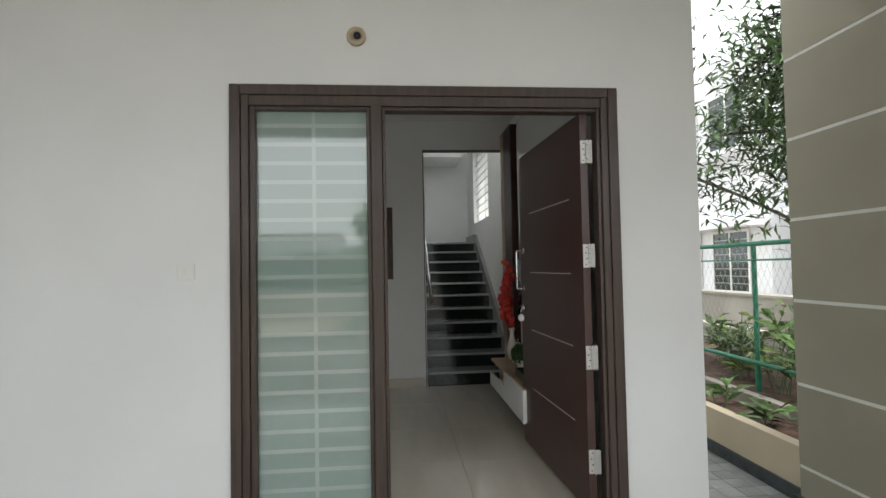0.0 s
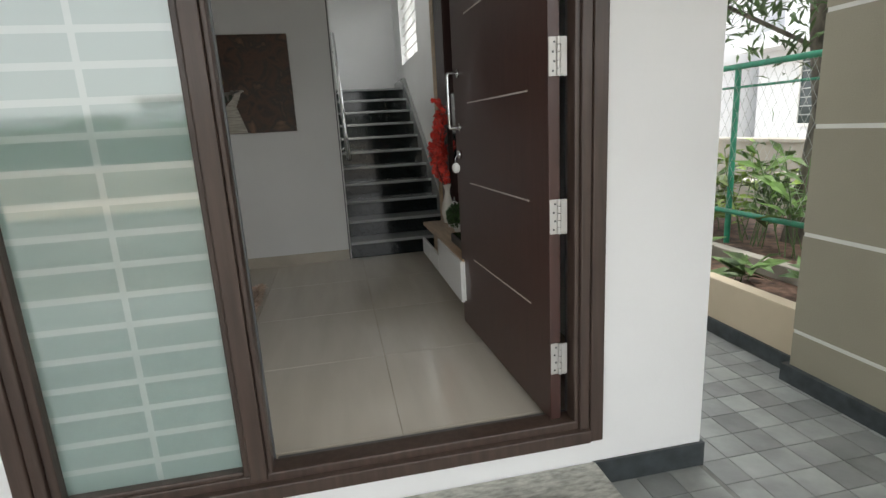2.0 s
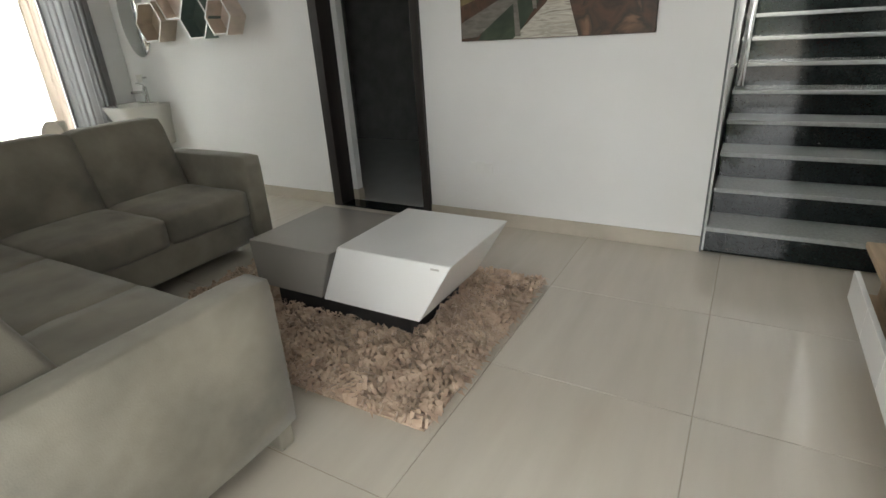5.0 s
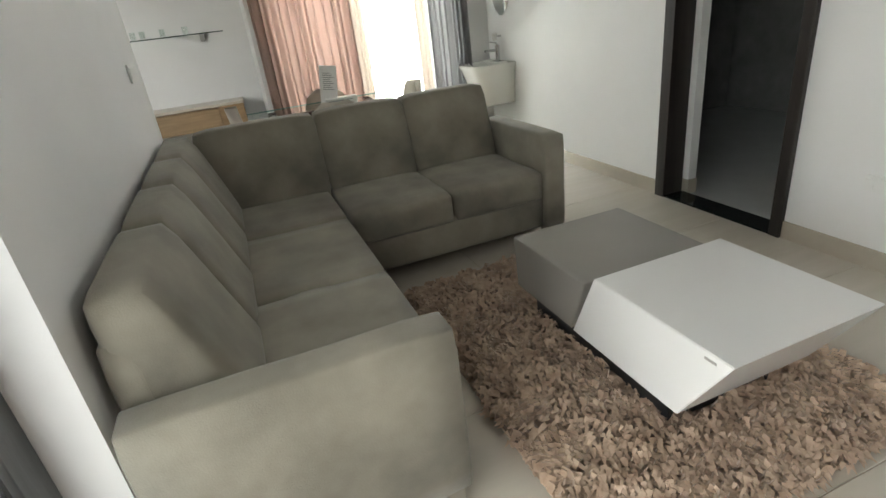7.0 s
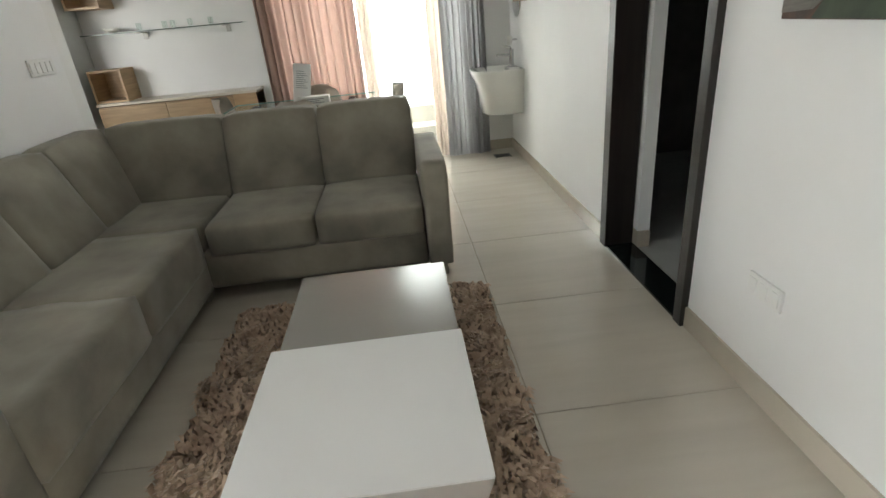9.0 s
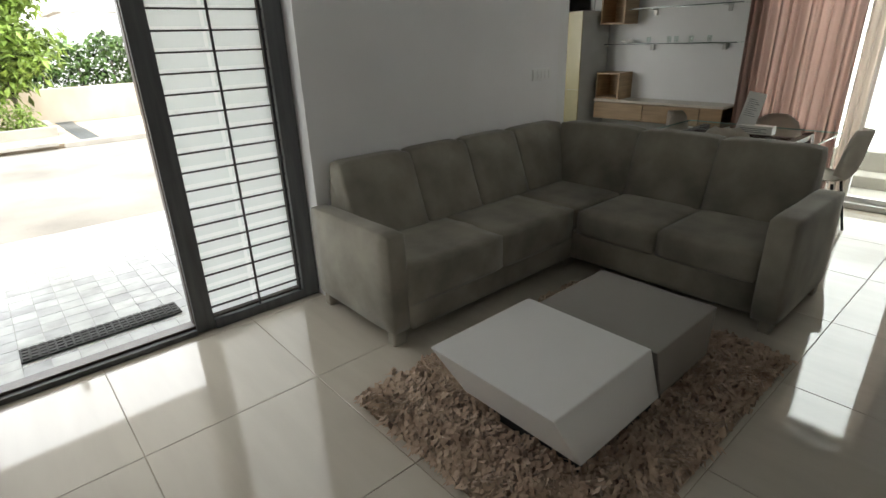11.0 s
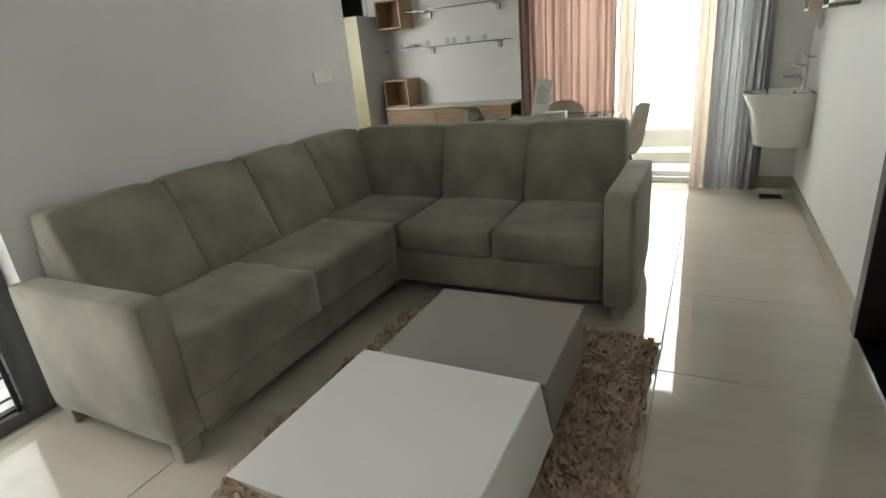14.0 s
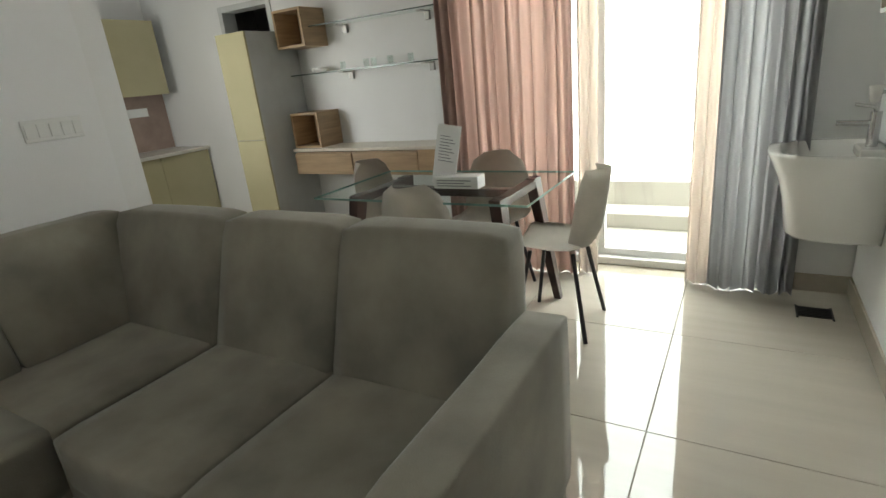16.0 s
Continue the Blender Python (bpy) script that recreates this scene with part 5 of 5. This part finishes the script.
for x0, x1, h in ((-9, -3.5, 3.3), (3, 9, 2.9), (10, 19, 3.6)):
    hs = root("far_house", (x0 + x1) / 2, -30, -0.4, "low pale house beyond the white wall", "house", "far houses")
    under(hs, boxes("wall", HOUSEW, (x0, x1, -33, -28, -0.4, h)), boxes("roof", CONCRETE, (x0 - 0.3, x1 + 0.3, -33.3, -27.7, h, h + 0.2)), boxes("window", DARKGLASS, *[(x0 + 0.8 + k * 2, x0 + 1.8 + k * 2, -28.03, -27.98, 1.2, 2.3) for k in range(int((x1 - x0) / 2) - 1)]))
cov = struct(boxes("manhole_cover", CONCRETE, (-3.3, -2.3, -13.2, -12.8, -0.28, -0.255), bevel=0.01), "concrete cover slab in the verge", "cover")
dk = struct(boxes("paving_strip", SLATE, (-1.35, -0.95, -15.4, -11.05, -0.28, -0.262)), "dark strip across the verge paving", "pavement")

# chain-link fence
fn = root("chain_link_fence", 3.6, 4, 0.1, "green tube fence with galvanised chain-link mesh", "fence", kind="structure")
for z, r in ((1.57, 0.024), (1.41, 0.010), (0.40, 0.022)):
    under(fn, tube("rail", [(3.62, -0.6, z), (3.62, 11, z)], r, GREENMET))
for y in (0.35, 2.1, 4.6, 7.1, 9.6):
    under(fn, tube("post", [(3.64, y, 0.1), (3.64, y, 1.57)], 0.024, GREENMET))
vs, fs = [], []
for sgn in (1, -1):
    for k in range(-14, 75):
        y0 = 0.0 + k * 0.085
        a, b = Vector((3.605, y0, 0.4)), Vector((3.605, y0 + sgn * 0.62, 1.56))
        d = (b - a).normalized()
        s = d.cross(Vector((1, 0, 0))) * 0.0017
        t = Vector((0.0017, 0, 0))
        i = len(vs)
        vs += [a - s, a + s, a + t, b - s, b + s, b + t]
        fs += [(i, i + 1, i + 4, i + 3), (i + 1, i + 2, i + 5, i + 4), (i + 2, i, i + 3, i + 5)]
me = bpy.data.meshes.new("mesh_wire")
me.from_pydata(vs, [], fs)
me.materials.append(GALV)
under(fn, tagged(new("mesh_wire", me), kind="stuff"))


def clump(x, y, z, n, h, m, ln, wd, label, seed):
    """A leafy garden plant of upright stems with long leaves."""
    rr = random.Random(seed)
    c = root("garden_plant", x, y, z, label, "plant", "planter plants")
    pts, dirs = [], []
    for k in range(n):
        a = rr.uniform(0, 6.28)
        b = Vector((x + rr.gauss(0, 0.05), y + rr.gauss(0, 0.05), z))
        e = b + Vector((math.cos(a) * h * 0.25, math.sin(a) * h * 0.25, h * rr.uniform(0.6, 1)))
        under(c, tube("stem", [b, (b + e) / 2 + Vector((0, 0, 0.04)), e], 0.004, LEAFD))
        for q in range(7):
            u = rr.uniform(0.3, 1)
            pts.append(b.lerp(e, u))
            g = rr.uniform(0, 6.28)
            dirs.append((math.cos(g), math.sin(g), rr.uniform(0.0, 0.9)))
    under(c, tagged(new("leaves", leaf_mesh("leaves", pts, m, ln, wd, rr, dirs=dirs)), kind="stuff"))


rnd = random.Random(21)
for k in range(26):
    y = 0.75 + k * 0.2 + rnd.uniform(-0.08, 0.08)
    if k % 3 == 0:
        clump(3.15 + rnd.uniform(-0.08, 0.1), y, 0.05, 3, rnd.uniform(0.14, 0.3), LEAF, 0.2, 0.035, "low green leafy planter plant", 100 + k)
    clump(3.85 + rnd.uniform(-0.15, 0.5), y, 0.12, 6, rnd.uniform(0.35, 0.85), LEAFY if k % 2 else LEAF, 0.22, 0.03, "tall leafy garden plant behind the fence", 200 + k)

# neighbouring house and low garden walls
nh = root("neighbour_house", 12, 9, 0, "white two-storey neighbouring house", "house")
under(nh, boxes("wall", HOUSEW, (10.0, 16, -2, 9.0, 0, 2.9), (10.0, 16, -2, 8.4, 2.9, 6.6), (9.4, 16, 9.4, 18, 0, 7.0)), boxes("slab", HOUSEW, (9.3, 10.0, 5.5, 9.0, 2.45, 2.65), (9.0, 10.0, 9.3, 14, 4.3, 4.5), (8.7, 9.4, 9.3, 14, 2.3, 2.5)))
for x, y, z, w, h in ((9.98, 3.4, 0.9, 0.55, 1.3), (9.98, 6.6, 0.9, 1.2, 1.4), (9.98, 6.4, 3.9, 1.5, 1.4), (9.98, 2.2, 3.9, 1.2, 1.4), (9.38, 10.2, 0.6, 1.5, 1.6), (9.38, 12.4, 0.6, 1.5, 1.6), (9.38, 10.2, 4.6, 1.5, 1.5), (9.38, 12.4, 4.6, 1.5, 1.5)):
    wn2 = boxes("window", DARKGLASS, (x - 0.02, x + 0.05, y, y + w, z, z + h))
    under(nh, wn2, boxes("window_frame", PLASTIC, (x - 0.05, x - 0.01, y - 0.06, y, z - 0.06, z + h + 0.06), (x - 0.05, x - 0.01, y + w, y + w + 0.06, z - 0.06, z + h + 0.06), (x - 0.05, x - 0.01, y, y + w, z + h, z + h + 0.06), (x - 0.05, x - 0.01, y, y + w, z - 0.06, z), (x - 0.045, x - 0.015, y + w / 2 - 0.025, y + w / 2 + 0.025, z, z + h)), boxes("window_bar", GALV, *[(x - 0.04, x - 0.025, y, y + w, z + h * q / 8 - 0.01, z + h * q / 8 + 0.01) for q in range(1, 8)]))
struct(boxes("garden_wall", CONCRETE, (6.3, 6.5, -2, 14, 0, 0.78), (5.2, 5.4, -2, 14, 0, 0.4), (5.4, 6.3, 3.2, 3.5, 0, 0.5), (6.25, 6.55, -2, 14, 0.78, 0.83), bevel=0.01), "low grey concrete garden wall", "wall")

# ---- floors made of pieces ----
fl = struct(boxes("floor", GROUT, (-5.75, 1.5, 0.1, 3.5, -0.12, -0.003), (-5.75, -3.1, -3.1, 0.1, -0.12, -0.003), at=(-2, 1.5, 0)), "polished beige vitrified floor tiles with thin brown joints", "floor")
tiles(fl, TILE, -0.25, 0.985, 0.8, 0.003, [(-5.0, 1.5, 0.125, 3.38), (-5.6, -5.0, -3.0, 1.0), (-5.0, -3.22, -3.0, 0.125)], -0.012, 0.0)
struct(boxes("floor_bedroom", GREYPAN, (-4.3, -0.2, 3.52, 6.1, -0.12, -0.002)), "grey tiled floor of the unlit room", "floor")
pf = struct(boxes("porch_floor", PAVEJ, (-3.1, 2.84, -3.75, 0.0, -0.48, PZ - 0.004), (1.8, 2.84, 0.0, 9, -0.48, PZ - 0.004), at=(0, 0, PZ)), "small grey checkered stone paving tiles", "pavement")
S = 0.15
tiles(pf, PAVER, 0.0, 0.0, S, 0.004, [(1.82, 2.82, -1.2, 1.95)], -0.008, 0.0, "paving_tile")
rnd = random.Random(5)
bm = bmesh.new()
for xa, xb, ya, yb in ((-3.0, 1.8, -3.75, -0.02), (1.8, 2.7, -3.75, -1.2), (1.82, 2.82, 1.95, 8)):
    for i in range(round((xb - xa) / S)):
        for j in range(round((yb - ya) / S)):
            add_box(bm, xa + i * S + 0.002, xa + (i + 1) * S - 0.002, ya + j * S + 0.002, ya + (j + 1) * S - 0.002, -0.006, rnd.uniform(-0.0006, 0.0006), slot=rnd.randrange(3))
o = new("paving_field", mesh_of("paving_field", bm, [PAVER, mat("paver_pale", (0.33, 0.34, 0.325), 0.4, var=0.2, scale=5, bump=0.2), mat("paver_dark", (0.235, 0.245, 0.24), 0.36, var=0.2, scale=5, bump=0.2)]))
tagged(o, kind="stuff")
o.parent = pf
